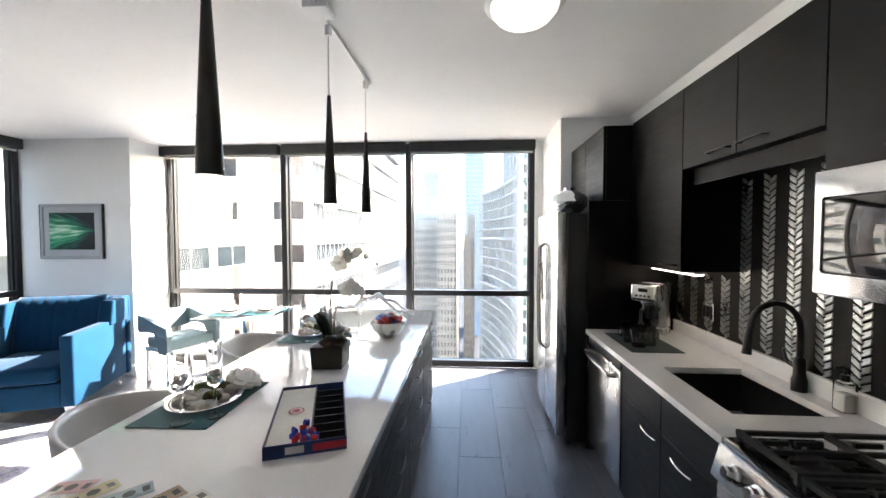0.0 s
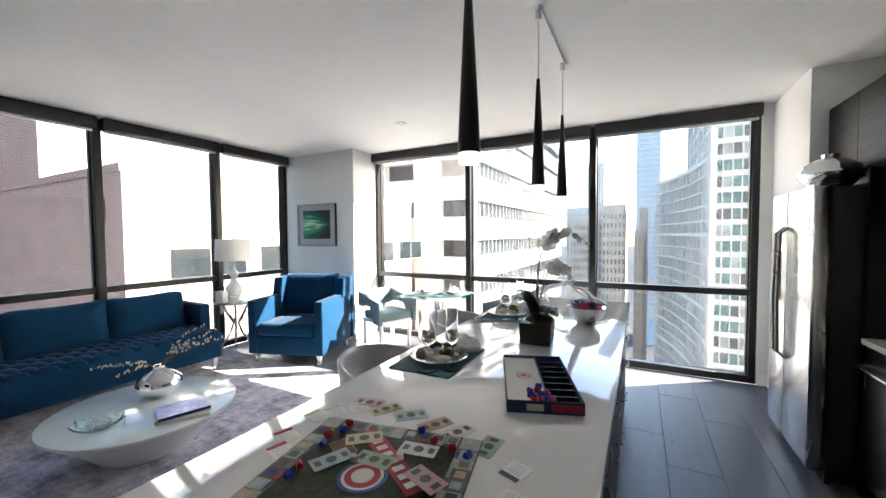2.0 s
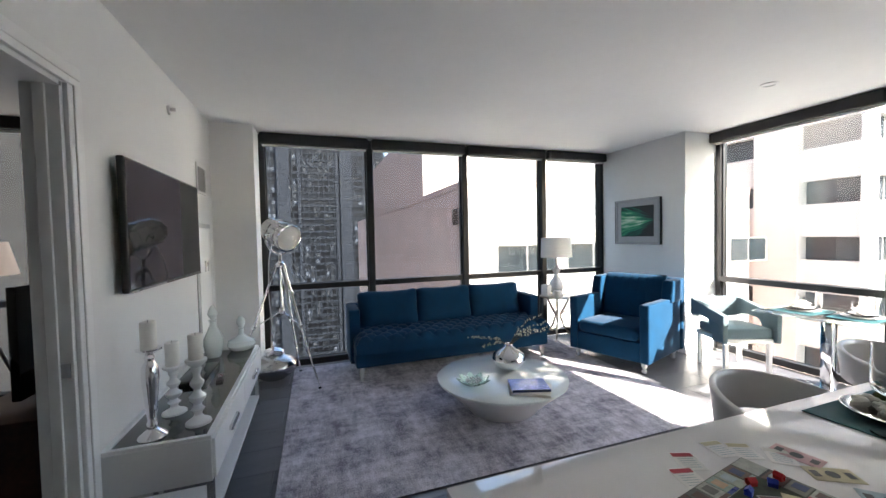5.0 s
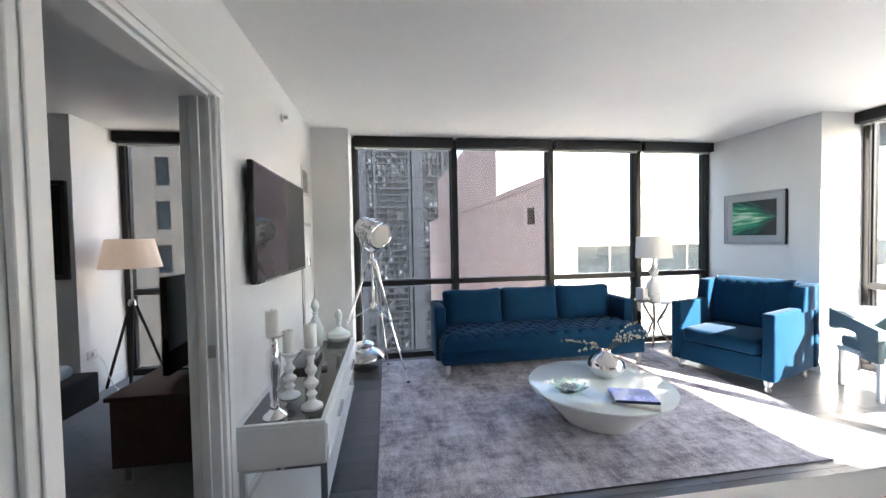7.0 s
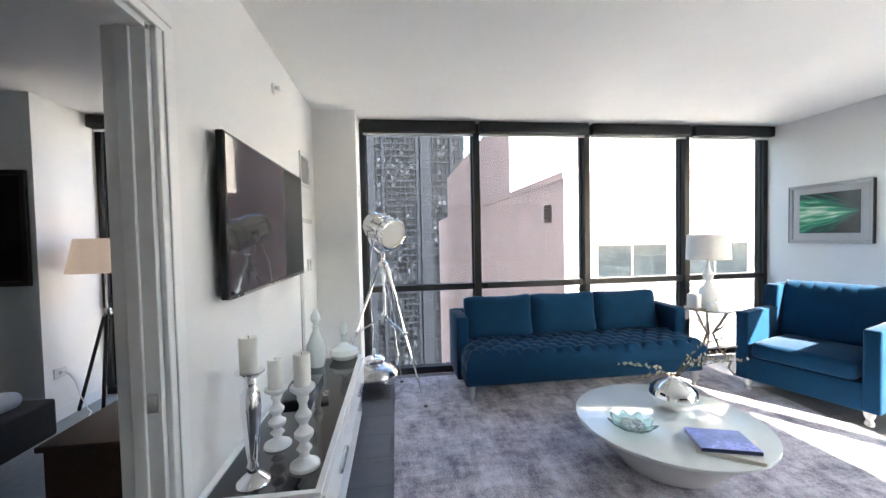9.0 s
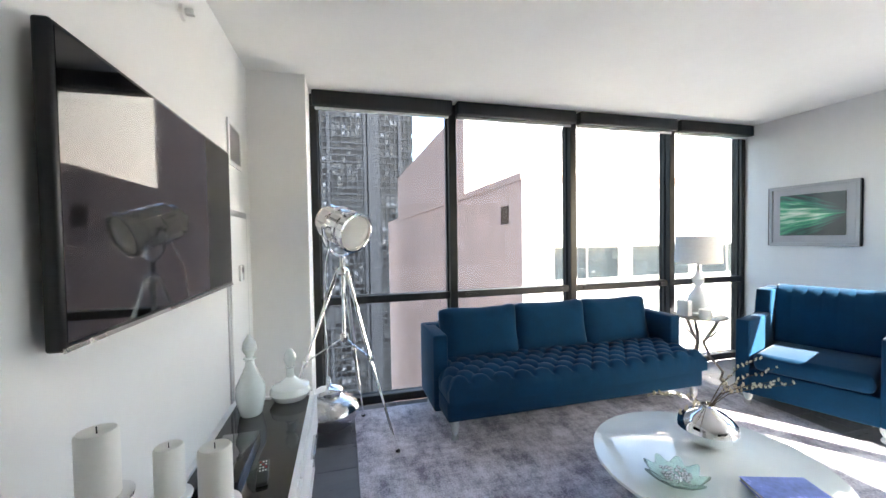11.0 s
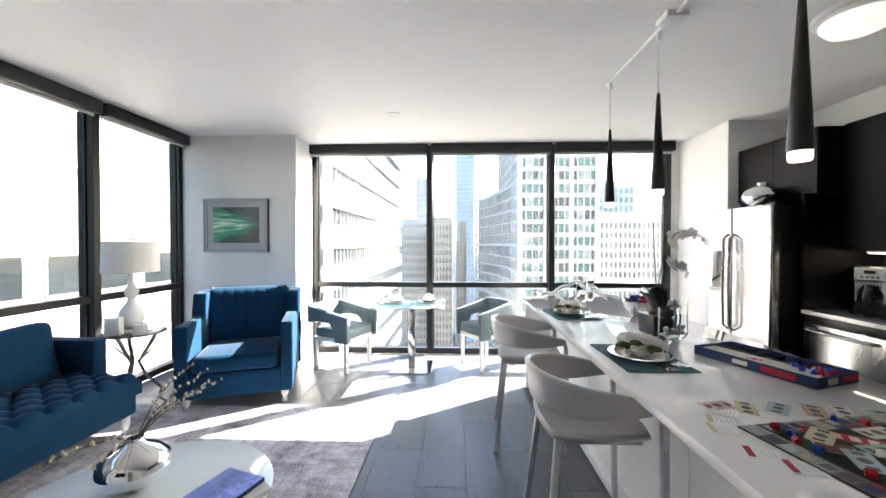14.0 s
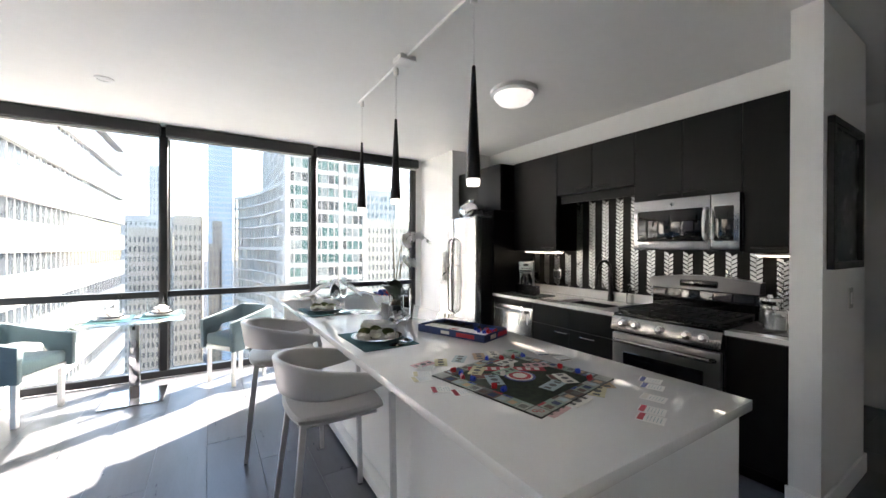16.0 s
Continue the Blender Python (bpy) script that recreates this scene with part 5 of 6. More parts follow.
for x in (-4.10, -2.50):
    b = cube(B(), x, x + .03, -1.82, -1.79, 0, .298); cube(b, x, x + .03, -1.41, -1.38, 0, .298); cube(b, x, x + .03, -1.79, -1.41, .27, .298); cube(b, x, x + .03, -1.79, -1.41, 0, .025)
    part("leg_frame", b, STEEL, co, "brushed steel leg frame")


def candlestick(m, kind, hgt):
    lab = "mirrored glass pillar candle holder" if kind else "white turned wooden pillar candle holder"
    c = thing("candle_holder", lab, "candle holder", m, "candle holders")
    k = hgt / .33
    prof = [(.062, 0), (.06, .012), (.03, .03), (.018, .045), (.02, .06), (.032, .075), (.02, .09), (.017, .10), (.038, .125), (.04, .14), (.02, .16), (.016, .175), (.032, .20), (.034, .212), (.018, .235), (.016, .255), (.025, .275), (.022, .29), (.05, .315), (.052, .325), (.05, .33)]
    if kind:
        prof = [(.065, 0), (.06, .008), (.02, .03), (.024, .05), (.018, .062), (.022, .08), (.03, .15), (.038, .22), (.036, .26), (.018, .285), (.024, .295), (.018, .305), (.055, .325), (.056, .33)]
    part("stem", lathe(B(), [(r, z * k) for r, z in prof], seg=28), CHROME if kind else WHITEP, c)
    q = thing("pillar_candle", "ivory pillar candle on a holder", "candle", m @ pose(0, 0, hgt + .0005), "pillar candles")
    part("wax", lathe(B(), [(.034, 0), (.035, .004), (.035, .128), (.031, .134), (.01, .130), (0, .128)], seg=26), WAX, q)
    part("wick", tube(B(), [(0, 0, .128), (.001, 0, .142)], .0012, 5), BLACK, q)


candlestick(pose(-2.567, -1.66, .521), True, .447)
candlestick(pose(-2.83, -1.645, .521), False, .273)
candlestick(pose(-2.64, -1.478, .521), False, .348)
bt = thing("decanter", "tall milky glass decanter with a stopper", "decanter", pose(-3.93, -1.69, .521), "decanters")
part("bottle", lathe(B(), [(.05, 0), (.058, .01), (.075, .10), (.072, .16), (.045, .22), (.024, .27), (.022, .30), (.032, .305), (.03, .312)], seg=32), MILK, bt)
part("stopper", lathe(B(), [(.018, .312), (.02, .325), (.038, .36), (.03, .40), (.008, .435), (0, .44)], seg=24), MILK, bt)
bt = thing("decanter", "squat milky glass decanter with a stopper", "decanter", pose(-4.075, -1.505, .521) @ Matrix.Scale(1.06, 4), "decanters")
part("bottle", lathe(B(), [(.06, 0), (.09, .012), (.11, .045), (.10, .08), (.05, .105), (.022, .13), (.02, .18), (.03, .185)], seg=32), MILK, bt)
part("stopper", lathe(B(), [(.018, .186), (.022, .20), (.034, .225), (.03, .255), (.014, .28), (0, .285)], seg=24), MILK, bt)
rc = thing("remote_control", "black television remote control", "remote", pose(-3.33, -1.52, .521, 0, 0, 8))
part("body", rbox(-.085, .085, -.022, .022, 0, .016, .005), BLACK, rc)
for i in range(12):
    part("button", rbox(-.07 + .022 * (i // 3), -.06 + .022 * (i // 3), -.014 + .011 * (i % 3), -.007 + .011 * (i % 3), .016, .0175, .001, 1), WHITEP if i % 4 else REDP, rc)
bx = thing("cable_box", "slim black cable box on the console", "cable box", pose(-3.45, -1.67, .521))
part("body", rbox(-.20, .20, -.08, .08, 0, .035, .004), BLACKGL, bx)
ur = thing("silver_urn", "hammered silver lidded urn on the floor", "urn", pose(-4.73, -1.31, 0) @ Matrix.Scale(1.08, 4))
part("body", lathe(B(), [(.09, 0), (.11, .006), (.175, .05), (.21, .115), (.207, .15), (.17, .20), (.11, .228), (.085, .24)], seg=48), HAMMER, ur)
part("lid", lathe(B(), [(.088, .24), (.09, .245), (.09, .272), (.096, .276), (.09, .284), (.05, .305), (.02, .312), (.009, .318), (.018, .328), (.009, .338), (.015, .348), (.007, .357), (.010, .366), (0, .374)], seg=30), CHROME, ur)

# tripod spotlight lamp
fl = thing("tripod_floor_lamp", "chrome searchlight floor lamp on a tripod", "floor lamp", pose(-4.42, -1.19, 0))
part("hub", lathe(B(), [(.03, 1.22), (.045, 1.23), (.045, 1.26), (.03, 1.27), (.018, 1.28), (.018, 1.35)], seg=20), CHROME, fl)
FEET = ((.20, .34), (-.40, .14), (.10, -.50))
for fx, fy in FEET:
    d = Vector((fx, fy, 0)).normalized()
    top_p, mid, foot = d * .035 + Vector((0, 0, 1.25)), Vector((fx * .52, fy * .52, .64)), Vector((fx, fy, .008))
    lg = part("leg", tube(B(), [top_p, mid], .012, 8), CHROME, fl)
    sd = d.cross(Vector((0, 0, 1))) * .018
    part("leg_rail", tube(B(), [top_p + sd, mid + sd * .6], .006, 6), CHROME, lg)
    part("leg_extension", tube(B(), [mid, foot], .009, 8), CHROME, lg)
    part("rubber_foot", lathe(B(), [(.016, 0), (.016, .02), (.010, .03)], (fx, fy, 0), 12), BLACK, lg)
    part("clamp", blob(B(), tuple(mid), .022, .022, .026, 10), CHROME, lg)
    part("spreader", tube(B(), [(0, 0, .78), mid], .005, 6), CHROME, fl)
part("centre_post", tube(B(), [(0, 0, .74), (0, 0, 1.24)], .011, 8), CHROME, fl)
part("centre_collar", lathe(B(), [(.02, .75), (.028, .76), (.028, .80), (.02, .81)], seg=14), CHROME, fl)
yk = []
HM = pose(0, 0, 1.565, 0, 0, 40) @ pose(0, 0, 0, 0, 20, 0) @ Matrix.Scale(1.12, 4)
for k in range(13):
    a = math.pi * (1 + k / 12)
    yk.append(Vector((0, .16 * math.cos(a), 1.555 + .20 * math.sin(a))))
YR = Matrix.Rotation(radians(40), 3, "Z")
part("yoke", tube(B(), [YR @ p for p in yk], .011, 8), CHROME, fl)
hd = part("lamp_head", lathe(B(), [(.05, -.15), (.09, -.145), (.10, -.11), (.112, -.10), (.112, -.04), (.12, -.035), (.12, -.02), (.112, -.015), (.112, .05), (.12, .055), (.12, .075), (.112, .08), (.112, .115), (.125, .12), (.125, .145), (.112, .148), (.108, .13), (.0, .125)], seg=40), CHROME, fl, "polished chrome searchlight drum")
hd.matrix_local = HM @ pose(0, 0, 0, 0, 90, 0)
part("lens", lathe(B(), [(.107, .131), (.10, .137), (.05, .143), (0, .145)], seg=36), PORC, hd, "cream frosted lens")
part("back_cap", lathe(B(), [(.035, -.19), (.045, -.18), (.05, -.151)], seg=20), CHROME, hd)
for k in range(4):
    a = k * math.pi / 2 + .6
    part("toggle_clip", blob(B(), (.125 * math.cos(a), .125 * math.sin(a), .07), .012, .012, .03, 8), CHROME, hd)
for s in (-1, 1):
    p = YR @ Vector((0, s * .148, 1.555))
    part("side_knob", blob(B(), tuple(p), .022, .022, .022, 12), CHROME, fl)
part("power_cord", tube(B(), [(-.08, -.07, 1.50), (-.16, -.12, 1.30), (-.20, -.14, .95), (-.22, -.12, .6), (-.24, -.16, .02)], .004, 6), WHITEP, fl)

# wall fittings
vt = thing("wall_vent", "grey louvred air return grille", "vent")
x0, x1 = -4.46, -4.16
b = cube(B(), x0, x1, -1.829, -1.818, 2.17, 2.20); cube(b, x0, x1, -1.829, -1.818, 1.93, 1.955); cube(b, x0, x0 + .025, -1.829, -1.818, 1.955, 2.17); cube(b, x1 - .025, x1, -1.829, -1.818, 1.955, 2.17)
part("frame", b, TRIM, vt)
part("backing", cube(B(), x0 + .02, x1 - .02, -1.8295, -1.827, 1.95, 2.18), INK, vt)
for i in range(12):
    part("slat", cube(B(), x0 + .025, x1 - .025, -.004, .004, -.0008, .0008), ALU, vt).matrix_local = pose(0, -1.822, 1.965 + .0175 * i, 40, 0, 0)
ap = thing("access_panel", "white utility closet panel door in the wall", "panel")
part("panel_frame", bev(cube(B(), -4.53, -4.07, -1.829, -1.819, .35, 1.66), .003, 1), ALU, ap)
part("panel_door", bev(cube(B(), -4.49, -4.11, -1.819, -1.812, .39, 1.62), .003, 1), WALL, ap)
th = thing("thermostat", "small white wall thermostat", "thermostat")
part("housing", rbox(-4.33, -4.26, -1.812, -1.795, 1.22, 1.32, .005), WHITEG, th)
part("display", rbox(-4.315, -4.275, -1.795, -1.7935, 1.27, 1.305, .001, 1), INK, th)

# ---- dining corner ----
tb = thing("dining_table", "square clear glass dining table on a chrome column", "table", pose(-2.315, 3.375, 0))
part("tabletop", rbox(-.385, .385, -.375, .375, .738, .750, .003), TGLASS, tb, "square clear glass top")
part("column", rbox(-.04, .04, -.04, .04, .012, .72, .004), CHROME, tb)
part("top_plate", rbox(-.10, .10, -.10, .10, .72, .737, .003), CHROME, tb)
part("base_plate", rbox(-.23, .23, -.23, .23, 0, .012, .002, 1), STEELP, tb)


def tub_chair(m):
    c = thing("dining_chair", "pale teal upholstered tub chair with white legs", "chair", m, "dining chairs")
    part("seat", rbox(-.24, .29, -.27, .27, .37, .475, .03, 3), TEALF, c)
    part("seat_rail", rbox(-.27, .28, -.28, .28, .33, .369, .004), WHITEP, c)
    b = B()
    # a wrap-round band, high at the back and falling to the front of the arms
    path = [(.335, .303), (.1, .303), (-.12, .303), (-.27, .303), (-.305, .27), (-.31, .0), (-.305, -.27), (-.27, -.303), (-.12, -.303), (.1, -.303), (.335, -.303)]
    zt = [.615, .65, .685, .71, .72, .725, .72, .71, .685, .65, .615]
    zb = [.50, .535, .55, .535, .51, .50, .51, .535, .55, .535, .50]
    vs = []
    for (x, y), a, q in zip(path, zt, zb):
        d = Vector((-1 if x < -.26 else 0, (y > 0) - (y < 0) if abs(y) > .2 else 0, 0)) * .033
        for (z, k) in ((q, -1), (a, -1), (a, 1), (q, 1)):
            vs.append(b.verts.new((x + d.x * k, y + d.y * k, z)))
    for i in range(len(path) - 1):
        for k in range(4):
            b.faces.new((vs[4 * i + k], vs[4 * i + 4 + k], vs[4 * i + 4 + (k + 1) % 4], vs[4 * i + (k + 1) % 4]))
    b.faces.new(vs[:4]); b.faces.new(vs[-4:][::-1])
    part("back_band", bev(b, .012, 2), TEALF, c)
    for s in (-1, 1):
        b = B()
        a = [[b.verts.new((x, s * .303 + k, z)) for x, z in ((.331, .337), (.331, .608), (-.02, .60), (.13, .47), (.13, .335))] for k in (-.029, .029)]
        b.faces.new(a[0]); b.faces.new(a[1][::-1])
        for i in range(5):
            b.faces.new((a[0][i], a[1][i], a[1][(i + 1) % 5], a[0][(i + 1) % 5]))
        part("arm_panel", bev(b, .012, 2), TEALF, c)
    for x in (-.24, .25):
        for y in (-.25, .25):
            part("leg", rbox(x - .022, x + .022, y - .022, y + .022, 0, .33, .003, 1), WHITEP, c)
    return c


SLIM = Matrix.Diagonal((.86, .86, 1.03, 1))
ch = tub_chair(pose(-3.125, 3.39, 0, 0, 0, -22) @ SLIM)
copy_thing(ch, pose(-1.47, 3.49, 0, 0, 0, 214) @ SLIM)


def dinner(x, y):
    m = thing("placemat", "teal placemat on the glass table", "placemat", pose(x, y, .7505), "table placemats")
    part("mat", rbox(-.15, .15, -.19, .19, 0, .003, .001, 1), MAT, m)
    for i, (r, lab) in enumerate(((.125, "white dinner plate on the placemat"), (.10, "dark plate stacked on a dinner plate"), (.08, "small white plate on top of the stack"))):
        p = thing("plate", lab, "plate", pose(x, y, .754 + .011 * i), "stacked plates")
        part("plate", lathe(B(), [(r * .6, 0), (r * .65, .004), (r, .013), (r * .99, .015), (r * .62, .007), (0, .006)], seg=32), [PORC, BLACKGL, PORC][i], p)
    bw = thing("bowl", "small white bowl with a folded napkin", "bowl", pose(x, y, .785), "bowls")
    part("bowl", lathe(B(), [(.025, 0), (.03, .003), (.06, .04), (.058, .041), (.028, .008), (0, .006)], seg=28), PORC, bw)
    part("napkin", blob(B(), (0, 0, .035), .04, .035, .03, 12, .3, 4), LINEN, bw)
    for dx, dy, r, hh in ((.02, .20, .026, .20), (-.10, .17, .034, .11)):
        g = thing("tumbler", "clear drinking glass on the glass table", "glass", pose(x + dx, y + dy, .7505), "tumblers")
        part("glass", lathe(B(), [(r * .9, 0), (r, .01), (r, hh), (r - .002, hh), (r - .0025, .012), (0, .011)], seg=22), GLASS, g)


dinner(-2.48, 3.33)
dinner(-2.12, 3.40)

# ---- bedroom beyond the doorway ----
bl = thing("tripod_floor_lamp", "black tripod floor lamp with a beige shade", "floor lamp", pose(-4.65, -3.615, 0))
for k in range(3):
    a = k * 2.094 + .4
    part("leg", tube(B(), [(.02 * math.cos(a), .02 * math.sin(a), .88), (.30 * math.cos(a), .30 * math.sin(a), 0)], .014, 8), BLACK, bl)
part("post", tube(B(), [(0, 0, .82), (0, 0, 1.30)], .010, 8), STEEL, bl)
part("collar", lathe(B(), [(.03, .85), (.04, .87), (.03, .92)], seg=16), STEEL, bl)
part("shade", lathe(B(), [(.262, 1.24), (.20, 1.53), (.196, 1.53), (.258, 1.24)], seg=40), M("beige_shade", (.62, .50, .40), .8, var=.05, scale=30, bump=.2, emit=.02), bl, "beige tapered shade glowing softly")
bulb = new("bedroom_lamp_bulb", bpy.data.lights.new("bedroom_lamp_bulb", "POINT"))
bulb.data.energy, bulb.data.color, bulb.data.shadow_soft_size = .05, (1, .75, .55), .05
bulb.location = (-4.65, -3.615, 1.38)
lc = thing("power_cord", "thin white lamp cord trailing from the outlet", "cord")
part("cord", tube(B(), [(-4.535, -3.905, .40), (-4.56, -3.88, .385), (-4.60, -3.86, .30), (-4.63, -3.85, .16), (-4.66, -3.82, .03), (-4.62, -3.76, .011), (-4.55, -3.73, .011), (-4.54, -3.67, .011), (-4.60, -3.63, .011), (-4.65, -3.60, .011)], .0045, 8), WHITEP, lc)
part("plug", rbox(-4.555, -4.525, -3.921, -3.90, .388, .415, .003, 1), WHITEP, lc)
ds = thing("dresser", "dark walnut low dresser in the bedroom", "dresser", pose(-3.55, -2.40, 0))
part("body", rbox(-.62, .60, -.33, .33, .10, .52, .004), WALNUT, ds)
part("top", rbox(-.64, .62, -.35, .35, .521, .55, .004), WALNUT, ds)
for x in (-.58, .54):
    for y in (-.28, .26):
        part("leg", rbox(x, x + .03, y, y + .03, 0, .10, .002, 1), STEEL, ds)
btv = thing("television", "flat screen television standing on the dresser", "television", pose(-3.62, -2.50, .55))
part("screen", rbox(-.50, .50, -.02, .025, .05, .71, .006), BLACKGL, btv)
part("stand", rbox(-.22, .22, -.12, .12, 0, .012, .003), BLACK, btv)
part("neck", cube(B(), -.04, .04, -.02, .02, .012, .06), BLACK, btv)
bd = thing("bed", "dark upholstered platform bed with grey bedding", "bed", pose(-2.90, -4.40, 0))
part("plinth", rbox(-.62, .62, -.75, .70, 0, .205, .01), BEDDK, bd)
part("platform", rbox(-.93, .93, -1.0, 1.02, .20, .45, .02, 3), BEDDK, bd)
part("mattress", rbox(-.84, .84, -.98, .92, .44, .55, .05, 4), SHEET, bd)
part("bolster", tube(B(), [(-.62, .78, .61), (-.58, .78, .62), (.72, .78, .62), (.76, .78, .61)], .10, 18), SHEET, bd)
bp = thing("framed_picture", "black framed dark print on the bedroom wall", "picture", pose(-4.397, -4.42, 1.62, 0, 0, 90))
b = cube(B(), -.45, .45, -.03, 0, .42, .46); cube(b, -.45, .45, -.03, 0, -.46, -.42); cube(b, -.45, -.41, -.03, 0, -.42, .42); cube(b, .41, .45, -.03, 0, -.42, .42)
part("frame", b, BLACK, bp)
part("print", cube(B(), -.41, .41, -.012, -.004, -.42, .42), CITYD, bp)
o = thing("wall_outlet", "white outlet plate on the bedroom wall", "outlet", group="outlets")
part("cover_plate", rbox(-4.60, -4.48, -3.928, -3.922, .36, .44, .002, 1), WHITEG, o)
part("socket", rbox(-4.58, -4.54, -3.923, -3.920, .38, .42, .001, 1), WHITEP, o)

# ---- city ----
solid("ground", cube(B(), -2500, 2500, -2500, 2500, -78.5, -78), ASPH)


def tower(name, label, x0, x1, y0, y1, z1, storey, bay, wallm, glassm, z0=-78, pier=.45, sp=.45, proud=.25, faces="s", top=1.2):
    """A block with recessed glazing behind proud piers and spandrels on the faces in view."""
    t = thing(name, label, "building")
    part("glazing", cube(B(), x0 + proud, x1 - proud, y0 + proud, y1 - proud, z0, z1 - .2), glassm, t)
    b = B()
    cube(b, x0, x1, y0, y1, z1 - top, z1)
    part("roof", b, wallm, t)
    lo = max(z0, -60)
    ns = int((z1 - top - lo) / storey)
    for f in faces:
        u0, u1 = (x0, x1) if f in "sn" else (y0, y1)
        def slab(bm, a, c, z, w, k=1.0):
            d = proud * k
            if f == "s":
                cube(bm, a, c, y0 + proud - d, y0 + proud, z, w)
            elif f == "e":
                cube(bm, x1 - proud, x1 - proud + d, a, c, z, w)
            elif f == "w":
                cube(bm, x0 + proud - d, x0 + proud, a, c, z, w)
        b = B()
        for i in range(ns + 1):
            z = z1 - top - i * storey
            slab(b, u0, u1, z - storey * sp, z, .85)
        part("spandrel", b, wallm, t)
        if pier:
            b = B()
            n = max(int(round((u1 - u0) / bay)), 1)
            w = (u1 - u0) / n
            for i in range(n + 1):
                c = u0 + i * w
                slab(b, max(c - w * pier / 2, u0), min(c + w * pier / 2, u1), lo, z1 - top)
            part("pier", b, wallm, t)
    return t


b = cube(B(), -5.24, 45, -45, 4.04, H + .19, 75); cube(b, -5.24, 45, -45, 4.04, -78, -.17); cube(b, -5.24, 45, -45, -5.62, -.17, H + .19); cube(b, 3.45, 45, -5.62, 4.04, -.17, H + .19)
solid("wall_tower_shell", b, CITYW)
# low neighbour with a tall block behind, seen through the west glazing
nb = thing("neighbour_building", "pink stucco building with sunlight painted on its east side", "building")
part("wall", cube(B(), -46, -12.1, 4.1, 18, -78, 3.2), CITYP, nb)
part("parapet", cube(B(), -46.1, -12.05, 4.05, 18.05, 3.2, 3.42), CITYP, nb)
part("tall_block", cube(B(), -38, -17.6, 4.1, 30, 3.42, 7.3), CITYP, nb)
for i in range(5):
    y = 5.17 + 2.9 * i
    w = part("window", cube(B(), -12.12, -12.045, y, y + 2.35, .12, 1.12), M("reflective_window_glass", (.032, .042, .048), .1, var=.5, scale=1.2) if i == 0 else bpy.data.materials["reflective_window_glass"], nb)
    b = cube(B(), -12.1, -12.03, y - .05, y + 2.40, 1.12, 1.16); cube(b, -12.1, -12.0, y - .05, y + 2.40, .06, .12); cube(b, -12.1, -12.03, y - .05, y, .12, 1.12); cube(b, -12.1, -12.03, y + 2.35, y + 2.40, .12, 1.12); cube(b, -12.1, -12.04, y + 1.15, y + 1.19, .12, 1.12)
    part("frame", b, CITYG, w)
# white skins over the pink east walls, standing in for burnt-out sunlight
part("sunlit_east_skin", cube(B(), -12.098, -12.07, 4.1, 18, -40, 3.2), CITYW, nb, "pale skin painting sunlight onto the east wall")
part("sunlit_east_skin", cube(B(), -17.598, -17.56, 4.1, 30, 3.43, 7.3), CITYW, nb, "pale skin painting sunlight onto the east wall")
part("chimney", cube(B(), -22, -20, 6.5, 8, 7.3, 8.6), CITYP, nb)
part("window", cube(B(), -13.6, -13.0, 4.07, 4.09, 1.9, 2.5), WALNUT, nb)
b = B()
for i in range(9):
    cube(b, -12.4, -12.37, 7.0, 7.03, 3.42 + .3 * i, 3.72 + .3 * i); cube(b, -12.4, -12.37, 7.5, 7.53, 3.42 + .3 * i, 3.72 + .3 * i); cube(b, -12.4, -12.37, 7.0, 7.53, 3.6 + .3 * i, 3.63 + .3 * i)
part("roof_ladder", b, CITYG, nb)
# sun reaches this east face; its shade is in the dark colours
OFFT = tower("office_tower", "grid office tower with shade painted into its facade", -170, -135, -78, 24, 120, 2.2, 1.65, CITYDL, CITYD, pier=.24, sp=.34, faces="e", proud=.4)
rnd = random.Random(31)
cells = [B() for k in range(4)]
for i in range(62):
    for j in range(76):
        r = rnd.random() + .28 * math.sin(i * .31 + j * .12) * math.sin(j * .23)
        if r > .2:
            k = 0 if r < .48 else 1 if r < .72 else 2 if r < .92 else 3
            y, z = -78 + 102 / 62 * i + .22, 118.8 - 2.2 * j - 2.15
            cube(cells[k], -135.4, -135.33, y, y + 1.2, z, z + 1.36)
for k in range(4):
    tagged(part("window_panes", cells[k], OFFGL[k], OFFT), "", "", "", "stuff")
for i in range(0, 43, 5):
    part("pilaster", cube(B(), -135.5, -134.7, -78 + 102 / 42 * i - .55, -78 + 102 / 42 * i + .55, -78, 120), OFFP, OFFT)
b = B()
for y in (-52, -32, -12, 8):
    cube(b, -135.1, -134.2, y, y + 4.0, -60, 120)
solid("office_tower_shaft", b, OFFP, "blue metal shafts of the grid tower, darkened as in shade", "facade", "structure")
tower("brick_apartment_house", "tan brick apartment house with sash windows", -42, -26, -27.8, -10.4, 22.58, 2.72, 2.9, CITYBW, DKGL, pier=.70, sp=.35, faces="e", proud=.18)

# seen through the north glazing
rb = thing("ribbon_office", "white office block with long ribbon windows", "building")
part("glazing", cube(B(), -45, -10.2, 22.8, 53.8, -78, 11.5), RIBGL, rb)
for i in range(20):
    z = 9.35 - 2.75 * i
    part("spandrel", cube(B(), -45.2, -9.9, 22.4, 54, z, z + 1.6), CITYW, rb)
part("roof", cube(B(), -45.2, -9.9, 22.4, 54, 12.0, 12.9), CITYW, rb)
b = B()
for i in range(36):
    y = 23.2 + .87 * i
    cube(b, -10.2, -10.17, y, y + .045, -60, 11)
part("mullion", b, CITYW, rb)
b = B()
cube(b, -14.4, -12.4, 22.1, 22.8, -78, 12.9); cube(b, -45.2, -17.0, 22.2, 22.8, -78, 12.9)
cube(b, -10.15, -9.85, 22.2, 22.9, -78, 12.9)
